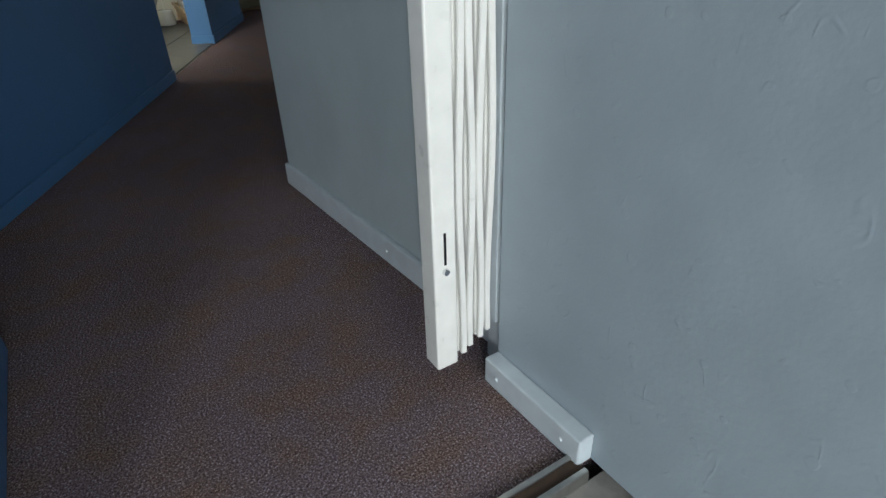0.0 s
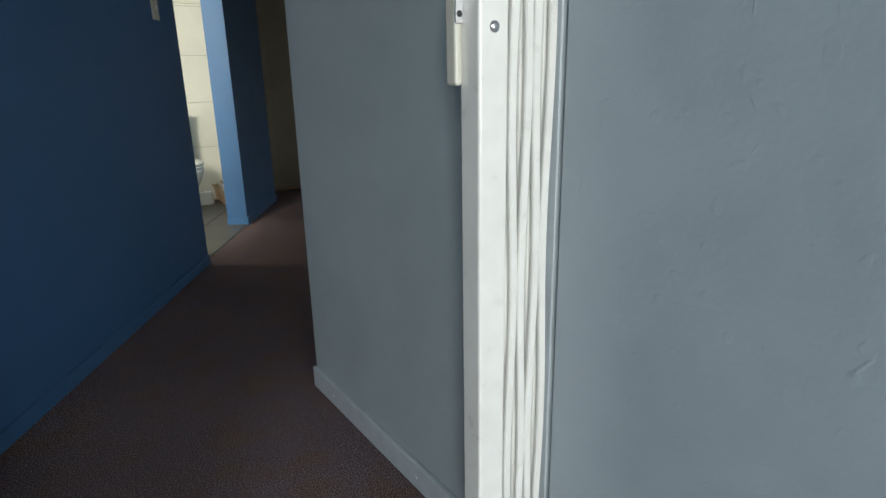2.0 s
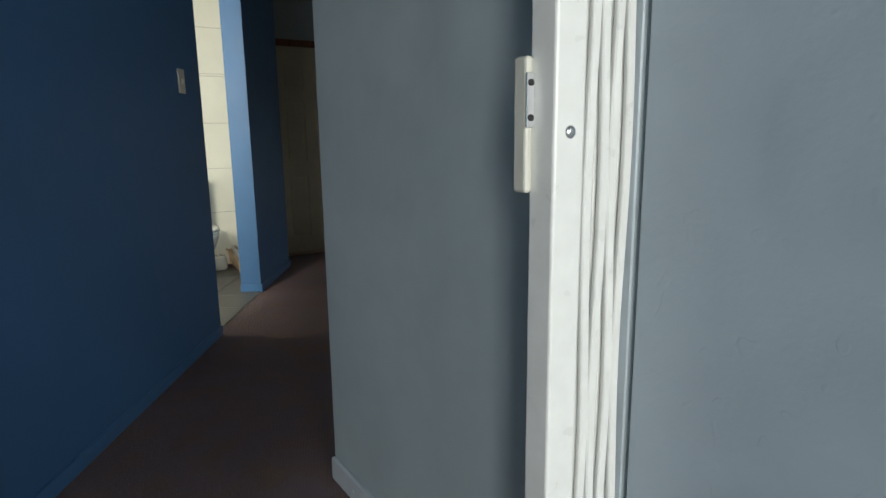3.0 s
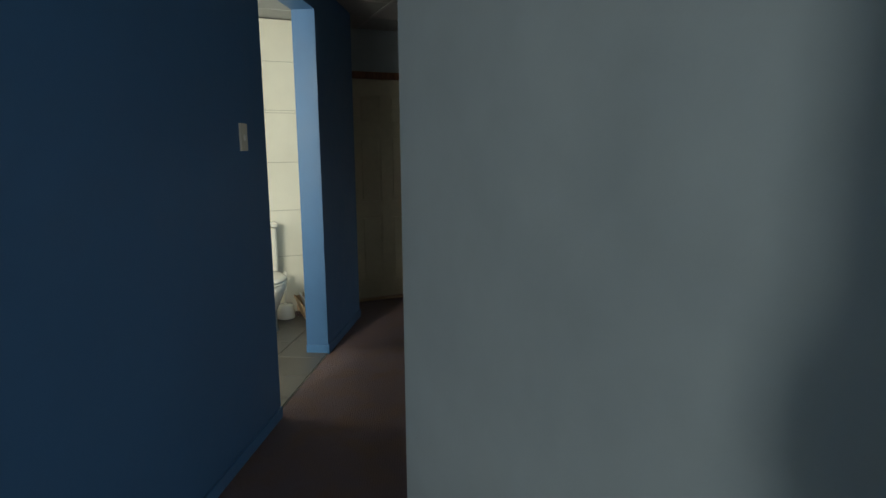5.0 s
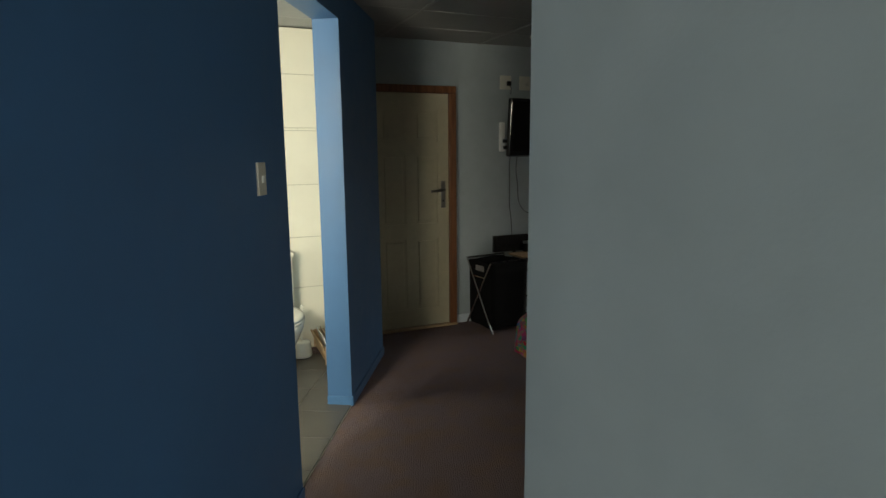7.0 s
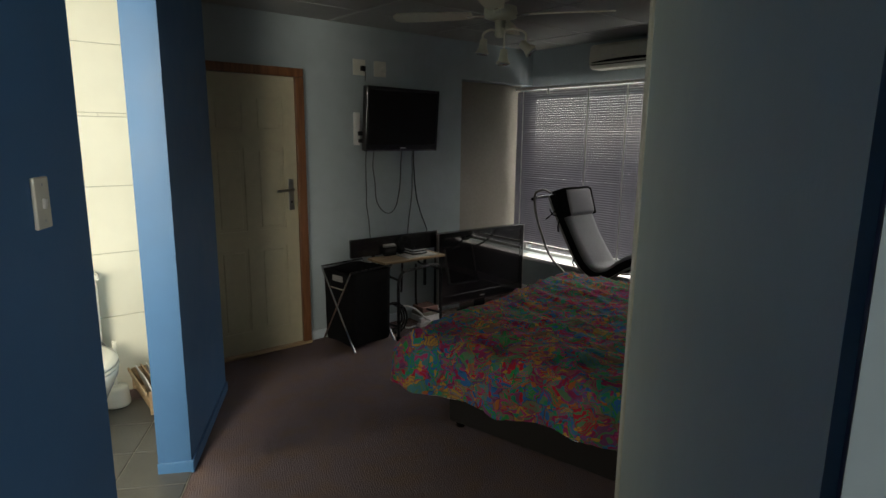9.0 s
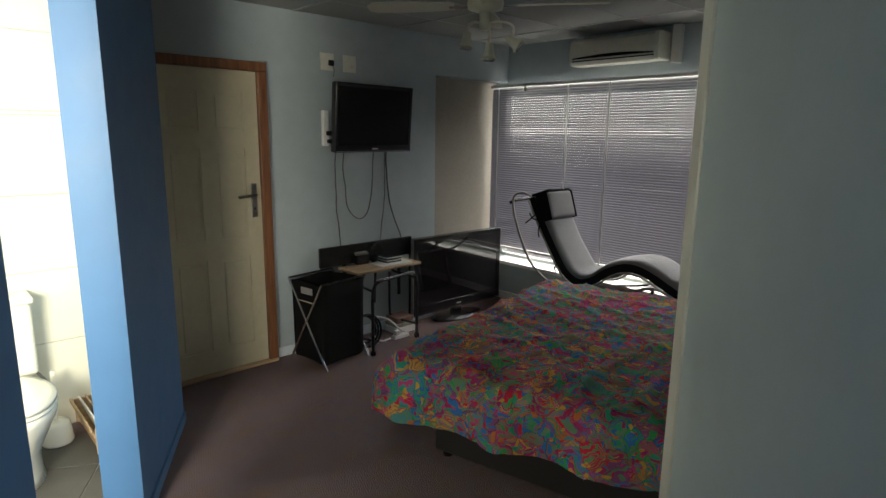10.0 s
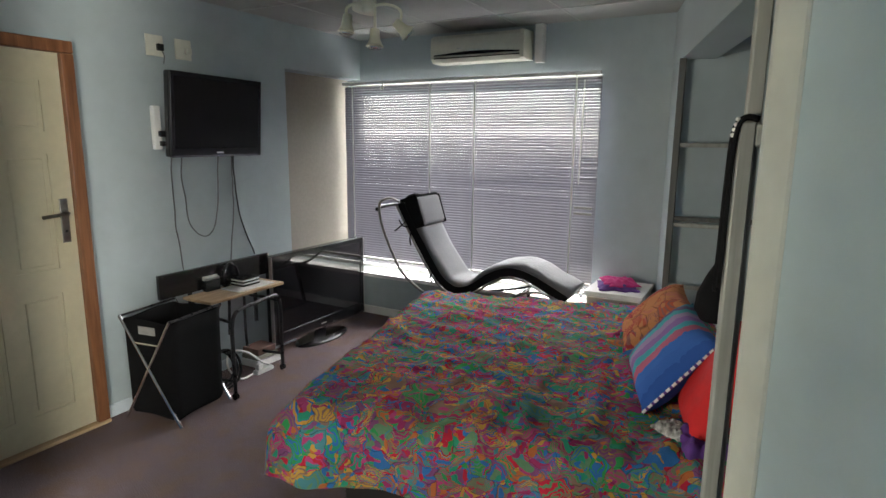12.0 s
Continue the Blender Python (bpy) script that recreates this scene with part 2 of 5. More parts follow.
    nt.links.new(weave.outputs["Fac"], b.inputs["Height"])
    nt.links.new(b.outputs[0], p.inputs["Normal"])
    return m


def striped(name, colours, scale=1.0):
    """Woven bands across the cloth."""
    m = material(name, colours[0], 0.9, spec=0.1)
    nt = m.node_tree
    p, co = nt.nodes["Principled BSDF"], nt.nodes["Texture Coordinate"]
    sep = nt.nodes.new("ShaderNodeSeparateXYZ")
    nt.links.new(co.outputs["UV"], sep.inputs[0])
    n = nt.nodes.new("ShaderNodeTexNoise")
    n.inputs["Scale"].default_value = 14
    nt.links.new(co.outputs["UV"], n.inputs[0])
    a = nt.nodes.new("ShaderNodeMath")
    a.operation = "MULTIPLY_ADD"
    a.inputs[1].default_value = 0.08
    nt.links.new(n.outputs["Fac"], a.inputs[0])
    nt.links.new(sep.outputs["X"], a.inputs[2])
    k = len(colours)
    nt.links.new(ramp(nt, a.outputs[0], [(i / k, c) for i, c in enumerate(colours)], True), p.inputs["Base Color"])
    weave = nt.nodes.new("ShaderNodeTexNoise")
    weave.inputs["Scale"].default_value = 110
    nt.links.new(co.outputs["Object"], weave.inputs[0])
    b = nt.nodes.new("ShaderNodeBump")
    b.inputs["Strength"].default_value, b.inputs["Distance"].default_value = 0.4, 0.005
    nt.links.new(weave.outputs["Fac"], b.inputs["Height"])
    nt.links.new(b.outputs[0], p.inputs["Normal"])
    return m


def glass(name):
    m = bpy.data.materials.new(name)
    m.use_nodes = True
    p = m.node_tree.nodes["Principled BSDF"]
    p.inputs["Transmission Weight"].default_value, p.inputs["Roughness"].default_value = 1.0, 0.0
    p.inputs["IOR"].default_value = 1.45
    return m


PALE = plaster("pale_blue_plaster", (0.375, 0.432, 0.452), 0.35, 0.5, 0.15)
STUBP = plaster("grey_green_plaster", (0.44, 0.52, 0.54), 0.4, 0.5)
ROUGHWALL = plaster("rough_pale_plaster", (0.335, 0.398, 0.443), 0.5, 0.42, 0.24)
BLUE = plaster("blue_wall_paint", (0.050, 0.147, 0.31), 0.3, 0.55)
NAVY = plaster("navy_paint", (0.02, 0.03, 0.10), 0.1)
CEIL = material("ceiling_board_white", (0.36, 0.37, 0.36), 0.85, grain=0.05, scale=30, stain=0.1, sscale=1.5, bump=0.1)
WHITEP = material("white_enamel", (0.80, 0.80, 0.77), 0.35, grain=0.04, scale=25, stain=0.05, bump=0.05)
SKIRT = material("pale_blue_skirting", (0.60, 0.67, 0.71), 0.35, grain=0.08, scale=20, stain=0.08, bump=0.12)
BLUESKIRT = material("blue_skirting", (0.055, 0.16, 0.33), 0.4, grain=0.08, scale=20, bump=0.1)
CARPET = carpet_material()
STEELW = material("white_powder_coat", (0.84, 0.84, 0.80), 0.32, grain=0.04, scale=30, stain=0.05, sscale=5)
CHROME = material("chrome", (0.75, 0.75, 0.76), 0.16, 1.0, grain=0.06, scale=30)
ALU = material("aluminium", (0.62, 0.61, 0.58), 0.35, 1.0, grain=0.15, scale=40, stain=0.15, sscale=6)
DULL = material("dull_steel", (0.30, 0.29, 0.27), 0.35, 1.0, grain=0.2, scale=40)
BLACKP = material("black_plastic", (0.012, 0.012, 0.013), 0.25, grain=0.15, scale=60)
BLACKG = material("black_gloss_screen", (0.009, 0.008, 0.009), 0.04, spec=0.6)
BLACKL = material("black_matt_screen", (0.010, 0.009, 0.009), 0.18, spec=0.14)
BLACKM = material("black_metal_tube", (0.012, 0.012, 0.014), 0.3, grain=0.2, scale=40)
BLACKC = material("black_cloth", (0.010, 0.010, 0.011), 0.95, grain=0.2, scale=120, bump=0.3, bscale=300, spec=0.1)
CREAMD = material("cream_door_paint", (0.56, 0.51, 0.36), 0.42, grain=0.05, scale=18, stain=0.08, sscale=2.5, bump=0.08)
REDWOOD = wood("varnished_red_wood", (0.12, 0.045, 0.02), (0.26, 0.11, 0.05), 5, "Z", 0.4)
BEIGE = material("beige_board", (0.31, 0.28, 0.235), 0.8, grain=0.08, scale=40, stain=0.1, sscale=2, bump=0.1)
TILEW = material("white_wall_tile", (0.80, 0.78, 0.66), 0.2, grain=0.03, scale=6, stain=0.04)
GROUT = material("tile_grout", (0.45, 0.43, 0.36), 0.9, grain=0.15, scale=60)
TILEF = material("grey_floor_tile", (0.075, 0.073, 0.066), 0.45, grain=0.15, scale=12, stain=0.15, sscale=3, bump=0.08)
PORC = material("white_porcelain", (0.86, 0.84, 0.74), 0.12, grain=0.02, scale=6, coat=0.3)
CONC = material("screed_grey", (0.30, 0.29, 0.27), 0.85, grain=0.2, scale=30, stain=0.2, bump=0.3)
OAK = wood("light_wood_board", (0.34, 0.22, 0.12), (0.55, 0.40, 0.25), 6, "X")
GREYW = wood("grey_painted_wood", (0.26, 0.26, 0.235), (0.34, 0.34, 0.31), 5, "Z", 0.6)
DARKW = wood("dark_post_wood", (0.035, 0.035, 0.035), (0.07, 0.07, 0.065), 5, "Z", 0.5)
IVORY = material("ivory_plastic", (0.66, 0.65, 0.56), 0.4, grain=0.05, scale=30)
SLATM = material("blind_slat_grey", (0.185, 0.18, 0.215), 0.4, grain=0.06, scale=15)
LEATHER = material("grey_upholstery", (0.135, 0.137, 0.145), 0.55, grain=0.1, scale=60, stain=0.08, bump=0.25, bscale=200)
GLASS = glass("clear_glass")
PAPER = material("paper_white", (0.75, 0.74, 0.72), 0.8, grain=0.06, scale=40)
LAWN = material("lawn", (0.07, 0.10, 0.035), 0.9, grain=0.4, scale=8, stain=0.3, sscale=0.6)
DUVET = paisley("duvet_paisley", [(0.40, 0.022, 0.045), (0.025, 0.23, 0.14), (0.36, 0.05, 0.15), (0.18, 0.06, 0.15), (0.44, 0.24, 0.05), (0.03, 0.13, 0.33), (0.26, 0.03, 0.10), (0.03, 0.24, 0.075), (0.10, 0.20, 0.11), (0.40, 0.12, 0.04), (0.06, 0.19, 0.21), (0.20, 0.12, 0.09)], 11.5)
DUVET.node_tree.nodes["Principled BSDF"].inputs["Sheen Weight"].default_value = 0.03

# ---- mesh helpers ----
ORG = {}


def thing(name, at, label, category, group="", kind=""):
    ob = new(name)
    ob.location = at
    ob.empty_display_size = 0.1
    ORG[ob.name] = Vector(at)
    return tagged(ob, label, category, group, kind)


def part(name, bm, mat, parent=None, label="", smooth=False):
    """One mesh object from a bmesh in world places, under a thing or a part."""
    me = bpy.data.meshes.new(name)
    bmesh.ops.recalc_face_normals(bm, faces=bm.faces)
    if smooth:
        for f in bm.faces:
            f.smooth = True
    org = ORG[parent.name] if parent else Vector((0, 0, 0))
    bmesh.ops.translate(bm, verts=bm.verts, vec=-org)
    bm.to_mesh(me)
    bm.free()
    me.materials.append(mat)
    ob = new(name, me)
    ob.parent = parent
    ORG[ob.name] = org
    if label:
        tagged(ob, label)
    return ob


def bm_new():
    return bmesh.new()


def add_box(bm, x0, x1, y0, y1, z0, z1, bevel=0.0, seg=1, m=None):
    r = bmesh.ops.create_cube(bm, size=1.0)
    vs = r["verts"]
    bmesh.ops.scale(bm, verts=vs, vec=(x1 - x0, y1 - y0, z1 - z0))
    bmesh.ops.translate(bm, verts=vs, vec=((x0 + x1) / 2, (y0 + y1) / 2, (z0 + z1) / 2))
    if bevel > 0:
        es = list({e for v in vs for e in v.link_edges})
        out = bmesh.ops.bevel(bm, geom=es, offset=bevel, segments=seg, affect="EDGES", profile=0.5)
        vs = list({v for f in out["faces"] for v in f.verts} | {v for v in vs if v.is_valid})
    if m is not None:
        bmesh.ops.transform(bm, matrix=m, verts=vs)
    return vs


def boxed(x0, x1, y0, y1, z0, z1, bevel=0.0, seg=1, m=None):
    bm = bm_new()
    add_box(bm, x0, x1, y0, y1, z0, z1, bevel, seg, m)
    return bm


def add_cyl(bm, a, b, r, r2=None, n=16):
    a, b = Vector(a), Vector(b)
    m = Matrix.Translation((a + b) / 2) @ (b - a).to_track_quat("Z", "Y").to_matrix().to_4x4()
    return bmesh.ops.create_cone(bm, cap_ends=True, segments=n, radius1=r, radius2=r if r2 is None else r2, depth=(b - a).length, matrix=m)["verts"]


def cyl(a, b, r, r2=None, n=16):
    bm = bm_new()
    add_cyl(bm, a, b, r, r2, n)
    return bm


def smooth_line(pts, per=6):
    pts = [Vector(p) for p in pts]
    out = []
    for i in range(len(pts) - 1):
        p0, p1, p2, p3 = pts[max(i - 1, 0)], pts[i], pts[i + 1], pts[min(i + 2, len(pts) - 1)]
        for k in range(per):
            t = k / per
            out.append(0.5 * (2 * p1 + (p2 - p0) * t + (2 * p0 - 5 * p1 + 4 * p2 - p3) * t * t + (3 * p1 - p0 - 3 * p2 + p3) * t ** 3))
    return out + [pts[-1]]


def add_tube(bm, pts, r, n=8):
    """A round bar swept along a line of points."""
    pts = [Vector(p) for p in pts]
    rings, up = [], Vector((0.13, 0.31, 0.94)).normalized()
    for i, p in enumerate(pts):
        d = (pts[min(i + 1, len(pts) - 1)] - pts[max(i - 1, 0)]).normalized()
        u = (up - d * up.dot(d))
        u = u.normalized() if u.length > 1e-4 else d.orthogonal().normalized()
        up = u
        v = d.cross(u)
        rings.append([bm.verts.new(p + (u * math.cos(a) + v * math.sin(a)) * r) for a in (2 * math.pi * k / n for k in range(n))])
    for a, b in zip(rings, rings[1:]):
        for k in range(n):
            bm.faces.new((a[k], a[(k + 1) % n], b[(k + 1) % n], b[k]))
    bm.faces.new(rings[0][::-1])
    bm.faces.new(rings[-1])


def tube(pts, r, n=8):
    bm = bm_new()
    add_tube(bm, pts, r, n)
    return bm


def add_profile(bm, rings):
    """Skin between closed rings of equal length, capped."""
    vs = [[bm.verts.new(p) for p in ring] for ring in rings]
    n = len(vs[0])
    for a, b in zip(vs, vs[1:]):
        for k in range(n):
            bm.faces.new((a[k], a[(k + 1) % n], b[(k + 1) % n], b[k]))
    bm.faces.new(vs[0][::-1])
    bm.faces.new(vs[-1])


def wall(name, p0, p1, depth, z0, z1, mat, openings=(), label=""):
    """A wall from p0 to p1 whose body lies depth to the left of that line; openings are (s0, s1, z0, z1) along it."""
    p0, p1 = Vector((*p0, 0)), Vector((*p1, 0))
    d = (p1 - p0).normalized()
    L = (p1 - p0).length
    m = Matrix.Translation(p0) @ Matrix.Rotation(math.atan2(d.y, d.x), 4, "Z")
    bm = bm_new()
    xs = sorted({0, L, *[o[0] for o in openings], *[o[1] for o in openings]})
    y0, y1 = (0, depth) if depth > 0 else (depth, 0)
    for a, b in zip(xs, xs[1:]):
        holes = sorted((o[2], o[3]) for o in openings if o[0] < b - 1e-4 and o[1] > a + 1e-4)
        z = z0
        for h0, h1 in holes:
            if h0 > z + 1e-4:
                add_box(bm, a, b, y0, y1, z, h0)
            z = h1
        if z < z1 - 1e-4:
            add_box(bm, a, b, y0, y1, z, z1)
    bmesh.ops.remove_doubles(bm, verts=bm.verts, dist=1e-5)
    bmesh.ops.transform(bm, matrix=m, verts=bm.verts)
    ob = part(name, bm, mat)
    return tagged(ob, label or "painted plaster wall", "wall", kind="structure")


def skirting(name, p0, p1, height, thick, mat, label, screws=()):
    """A board along p0-p1 standing out to the right of that line."""
    p0, p1 = Vector((*p0, 0)), Vector((*p1, 0))
    d = p1 - p0
    m = Matrix.Translation(p0) @ Matrix.Rotation(math.atan2(d.y, d.x), 4, "Z")
    bm = bm_new()
    add_box(bm, 0, d.length, -thick, 0.0, 0.001, height, 0.004, 2)
    for s in screws:
        add_cyl(bm, (s, -thick, height * 0.5), (s, -thick - 0.003, height * 0.5), 0.006, 0.004, 10)
    bmesh.ops.transform(bm, matrix=m, verts=bm.verts)
    return tagged(part(name, bm, mat), label, "skirting", kind="structure")


# ---- the large structure ----
H = 2.45
# blue corridor wall: line through the bathroom opening
BX, BY, BU, BV = 1.121, 5.34, 0.479, 0.878


def bpt(s, off=0.0):
    """A place s metres along the blue wall from the near jamb, off metres into the bathroom."""
    return (BX + BU * s - BV * off, BY + BV * s + BU * off)


S0, S1, SE = -2.85, 0.81, 1.75
S_IN = -0.17
wall("wall_blue", bpt(S0, -0.03), bpt(S_IN, -0.03), 0.15, 0, H, BLUE, (), "deep blue painted plaster corridor wall")
wall("wall_blue_doorway", bpt(S_IN), bpt(SE), 0.15, 0, H, BLUE, [(0, S1 - S_IN, 0, 2.27)], "deep blue painted wall beyond the bathroom doorway")
wall("wall_blue_return", bpt(SE), (2.0, 7.40), 0.12, 0, H, PALE)
# short entrance passage
wall("wall_entrance_left", (0.22, 1.86), (0.22, 2.86), 0.14, 0, H, BLUE)
wall("wall_entrance_return", (0.08, 2.86), (-0.32, 2.86), 0.14, 0, H, BLUE)
wall("wall_entrance_right", (1.152, 2.14), (1.28, -2.6), 0.16, 0, H, ROUGHWALL, (), "uneven grey-blue painted plaster wall")
wall("wall_stub", (1.131, 3.379), (1.213, 2.19), 0.16, 0, H, STUBP, (), "smooth grey-blue painted wall")
wall("wall_stub_back", (1.38, 2.146), (1.22, 2.146), -0.04, 0, H, PALE)
# angled wall between corridor and bedroom
wall("wall_angled", (2.236, 4.198), (1.154, 3.394), 0.14, 0, H, STUBP, (), "grey-blue painted wall with a rounded white end")
# porch behind the entrance
wall("wall_porch_left", (-2.1, -2.6), (-2.1, 1.86), 0.14, 0, H, PALE)
wall("wall_porch_front", (-2.1, 1.86), (0.08, 1.86), 0.14, 0, H, PALE)
# bedroom
wall("wall_north", (5.30, 7.40), (-0.9, 7.40), -0.24, 0, H, PALE, [(5.30 - 5.30, 5.30 - 4.37, 0.0, 2.12)], "pale blue painted bedroom wall")
wall("wall_niche_back", (5.30, 7.545), (4.37, 7.545), -0.095, 0, 2.12, BEIGE)
wall("wall_window", (5.30, 3.9), (5.30, 7.64), -0.22, 0, H, PALE, [(1.37, 3.63, 0.42, 2.08)], "pale blue wall with a wide window")
wall("wall_pier", (5.298, 4.80), (4.94, 4.708), 0.75, 0, H, PALE, (), "pale blue pier between window and bed alcove")
wall("wall_alcove_back", (5.0, 4.06), (2.30, 3.37), 0.14, 0, H, PALE)
wall("beam_alcove", (4.937, 4.707), (2.60, 4.106), 0.20, 2.10, H, PALE, (), "pale plastered beam over the bed alcove")
wall("wall_closing", (2.28, 4.02), (2.36, 3.36), -0.12, 0, H, PALE)
# bathroom
wall("wall_bath_right", (1.86, 7.40), (1.80, 6.72), -0.06, 0, H, PALE)
# the opening in the left wall is made up, unseen, for the side fill
wall("wall_bath_left", (-0.62, 7.40), (-0.62, 2.5), -0.15, 0, H, PALE, [(0.44, 1.26, 0.74, 1.56)])
wall("wall_bath_near", (-0.62, 4.2), (0.35, 4.2), -0.12, 0, H, PALE, [(0.10, 0.92, 1.28, 2.12)])


def slab(name, x0, x1, y0, y1, z0, z1, mat, label, category):
    return tagged(part(name, boxed(x0, x1, y0, y1, z0, z1), mat), label, category, kind="structure")


slab("floor", -0.8, 5.32, 1.88, 7.55, -0.12, 0.0, CARPET, "brown ribbed cord carpet", "floor")
slab("floor_porch", -2.2, 1.6, -2.6, 1.84, -0.14, -0.02, CONC, "grey screed floor outside the entrance", "floor")
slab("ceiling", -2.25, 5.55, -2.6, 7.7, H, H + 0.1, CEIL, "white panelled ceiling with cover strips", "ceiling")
tagged(part("ground", boxed(-60, 60, -60, 60, -0.4, -0.2), LAWN), "dry lawn round the house", "ground", kind="structure")

# ---- structure details ----
# ceiling boards with thin cover strips
bm = bm_new()
for gx in (0.35, 1.25, 2.15, 3.05, 3.95, 4.85):
    add_box(bm, gx - 0.012, gx + 0.012, -1.1, 7.4, H - 0.005, H + 0.01)
for gy in (1.85, 2.75, 3.65, 4.55, 5.45, 5.90, 6.45, 6.95):
    add_box(bm, -0.6, 5.30, gy - 0.006, gy + 0.006, H - 0.003, H + 0.01)
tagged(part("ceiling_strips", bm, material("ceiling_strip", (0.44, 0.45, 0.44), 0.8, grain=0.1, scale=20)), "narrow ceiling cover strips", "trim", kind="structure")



def board(name, p0, p1, height, thick, mat, label, screws=()):
    return skirting(name, p0, p1, height, thick, mat, label, screws)


board("baseboard_entrance", (1.152, 2.14), (1.1595, 1.862), 0.066, 0.037, SKIRT, "pale blue painted skirting board with screws", (0.04, 0.23))
board("baseboard_stub", (1.131, 3.379), (1.212, 2.20), 0.080, 0.016, SKIRT, "pale blue painted skirting board on the short wall", (0.17, 0.7))
board("baseboard_blue_near", bpt(S0, -0.03), bpt(S_IN - 0.004, -0.03), 0.062, 0.012, BLUESKIRT, "blue painted skirting board")
board("baseboard_blue_far", bpt(S1 + 0.004), bpt(SE), 0.062, 0.012, BLUESKIRT, "blue painted skirting board")
tagged(part("baseboard_jamb", (lambda b: (bmesh.ops.transform(b, matrix=Matrix.Translation((*bpt(S1), 0)) @ Matrix.Rotation(math.atan2(BV, BU), 4, "Z"), verts=b.verts), b)[1])(boxed(-0.012, 0.0, -0.012, 0.152, 0.001, 0.062, 0.003, 1)), BLUESKIRT), "blue painted skirting on the doorway reveal", "skirting", kind="structure")
board("baseboard_entrance_left", (0.22, 1.87), (0.22, 2.86), 0.062, 0.012, BLUESKIRT, "blue painted skirting board")
board("baseboard_north", (2.81, 7.40), (4.37, 7.40), 0.075, 0.014, SKIRT, "white skirting board along the bedroom wall")
board("baseboard_window", (5.30, 7.54), (5.30, 5.2), 0.075, 0.014, WHITEP, "white skirting board under the window")

# aluminium threshold with a brown insert
th = thing("threshold", (0.68, 1.862, -0.02), "worn aluminium door threshold with a brown insert", "threshold", kind="structure")
bm = bm_new()
add_box(bm, 0.225, 1.13, 1.838, 1.850, -0.02, 0.012, 0.003, 2)
add_box(bm, 0.225, 1.13, 1.876, 1.888, -0.02, 0.012, 0.003, 2)
add_box(bm, 0.225, 1.13, 1.838, 1.888, -0.02, 0.002)
part("strip", bm, ALU, th)
part("insert", boxed(0.226, 1.128, 1.851, 1.875, 0.002, 0.007), material("brown_rubber", (0.06, 0.035, 0.022), 0.8, grain=0.2, scale=60), th, "brown rubber insert")

# rounded pale corner bead on the end of the angled wall, navy strip on the corridor corner
d = Vector((1.14, 0.86, 0)).normalized()
bm = bm_new()
add_profile(bm, [[Vector((2.236, 4.198, 0)) + d * a + Vector((-d.y, d.x, 0)) * b + Vector((0, 0, z)) for a, b in
                  [(-0.085, 0.002), (-0.08, 0.006), (-0.012, 0.007), (0.004, 0.002), (0.012, -0.012), (0.012, -0.13), (-0.085, -0.13)]] for z in (0.0, H - 0.001)])
tagged(part("trim_angled_end", bm, material("cream_edge_paint", (0.56, 0.56, 0.50), 0.4, grain=0.08, scale=12, stain=0.08, bump=0.15, bscale=30)), "pale rounded wall end", "trim", kind="structure")
bm = bm_new()
add_profile(bm, [[Vector((x, y, z)) for x, y in ((1.1318, 3.3796), (1.158, 3.3812), (1.158, 3.3878))] for z in (0.0, H - 0.002)])
tagged(part("trim_corner", bm, NAVY), "navy painted corner strip", "trim", kind="structure")

# window: frame, mullions, panes, sill
win = thing("window_1", (5.42, 6.37, 0.52), "wide aluminium window behind the blind", "window", kind="structure")
bm = bm_new()
for y in (5.27, 7.495):
    add_box(bm, 5.40, 5.44, y, y + 0.035, 0.42, 2.08)
for z in (0.42, 2.05):
    add_box(bm, 5.40, 5.44, 5.27, 7.53, z, z + 0.03)
part("window_frame", bm, ALU, win)
pane = part("pane", boxed(5.417, 5.423, 5.306, 7.494, 0.451, 2.049), GLASS, win)
pane.visible_shadow = False
part("window_sill", boxed(5.17, 5.399, 5.24, 7.54, 0.385, 0.419, 0.006, 2), WHITEP, win, "white painted sill")


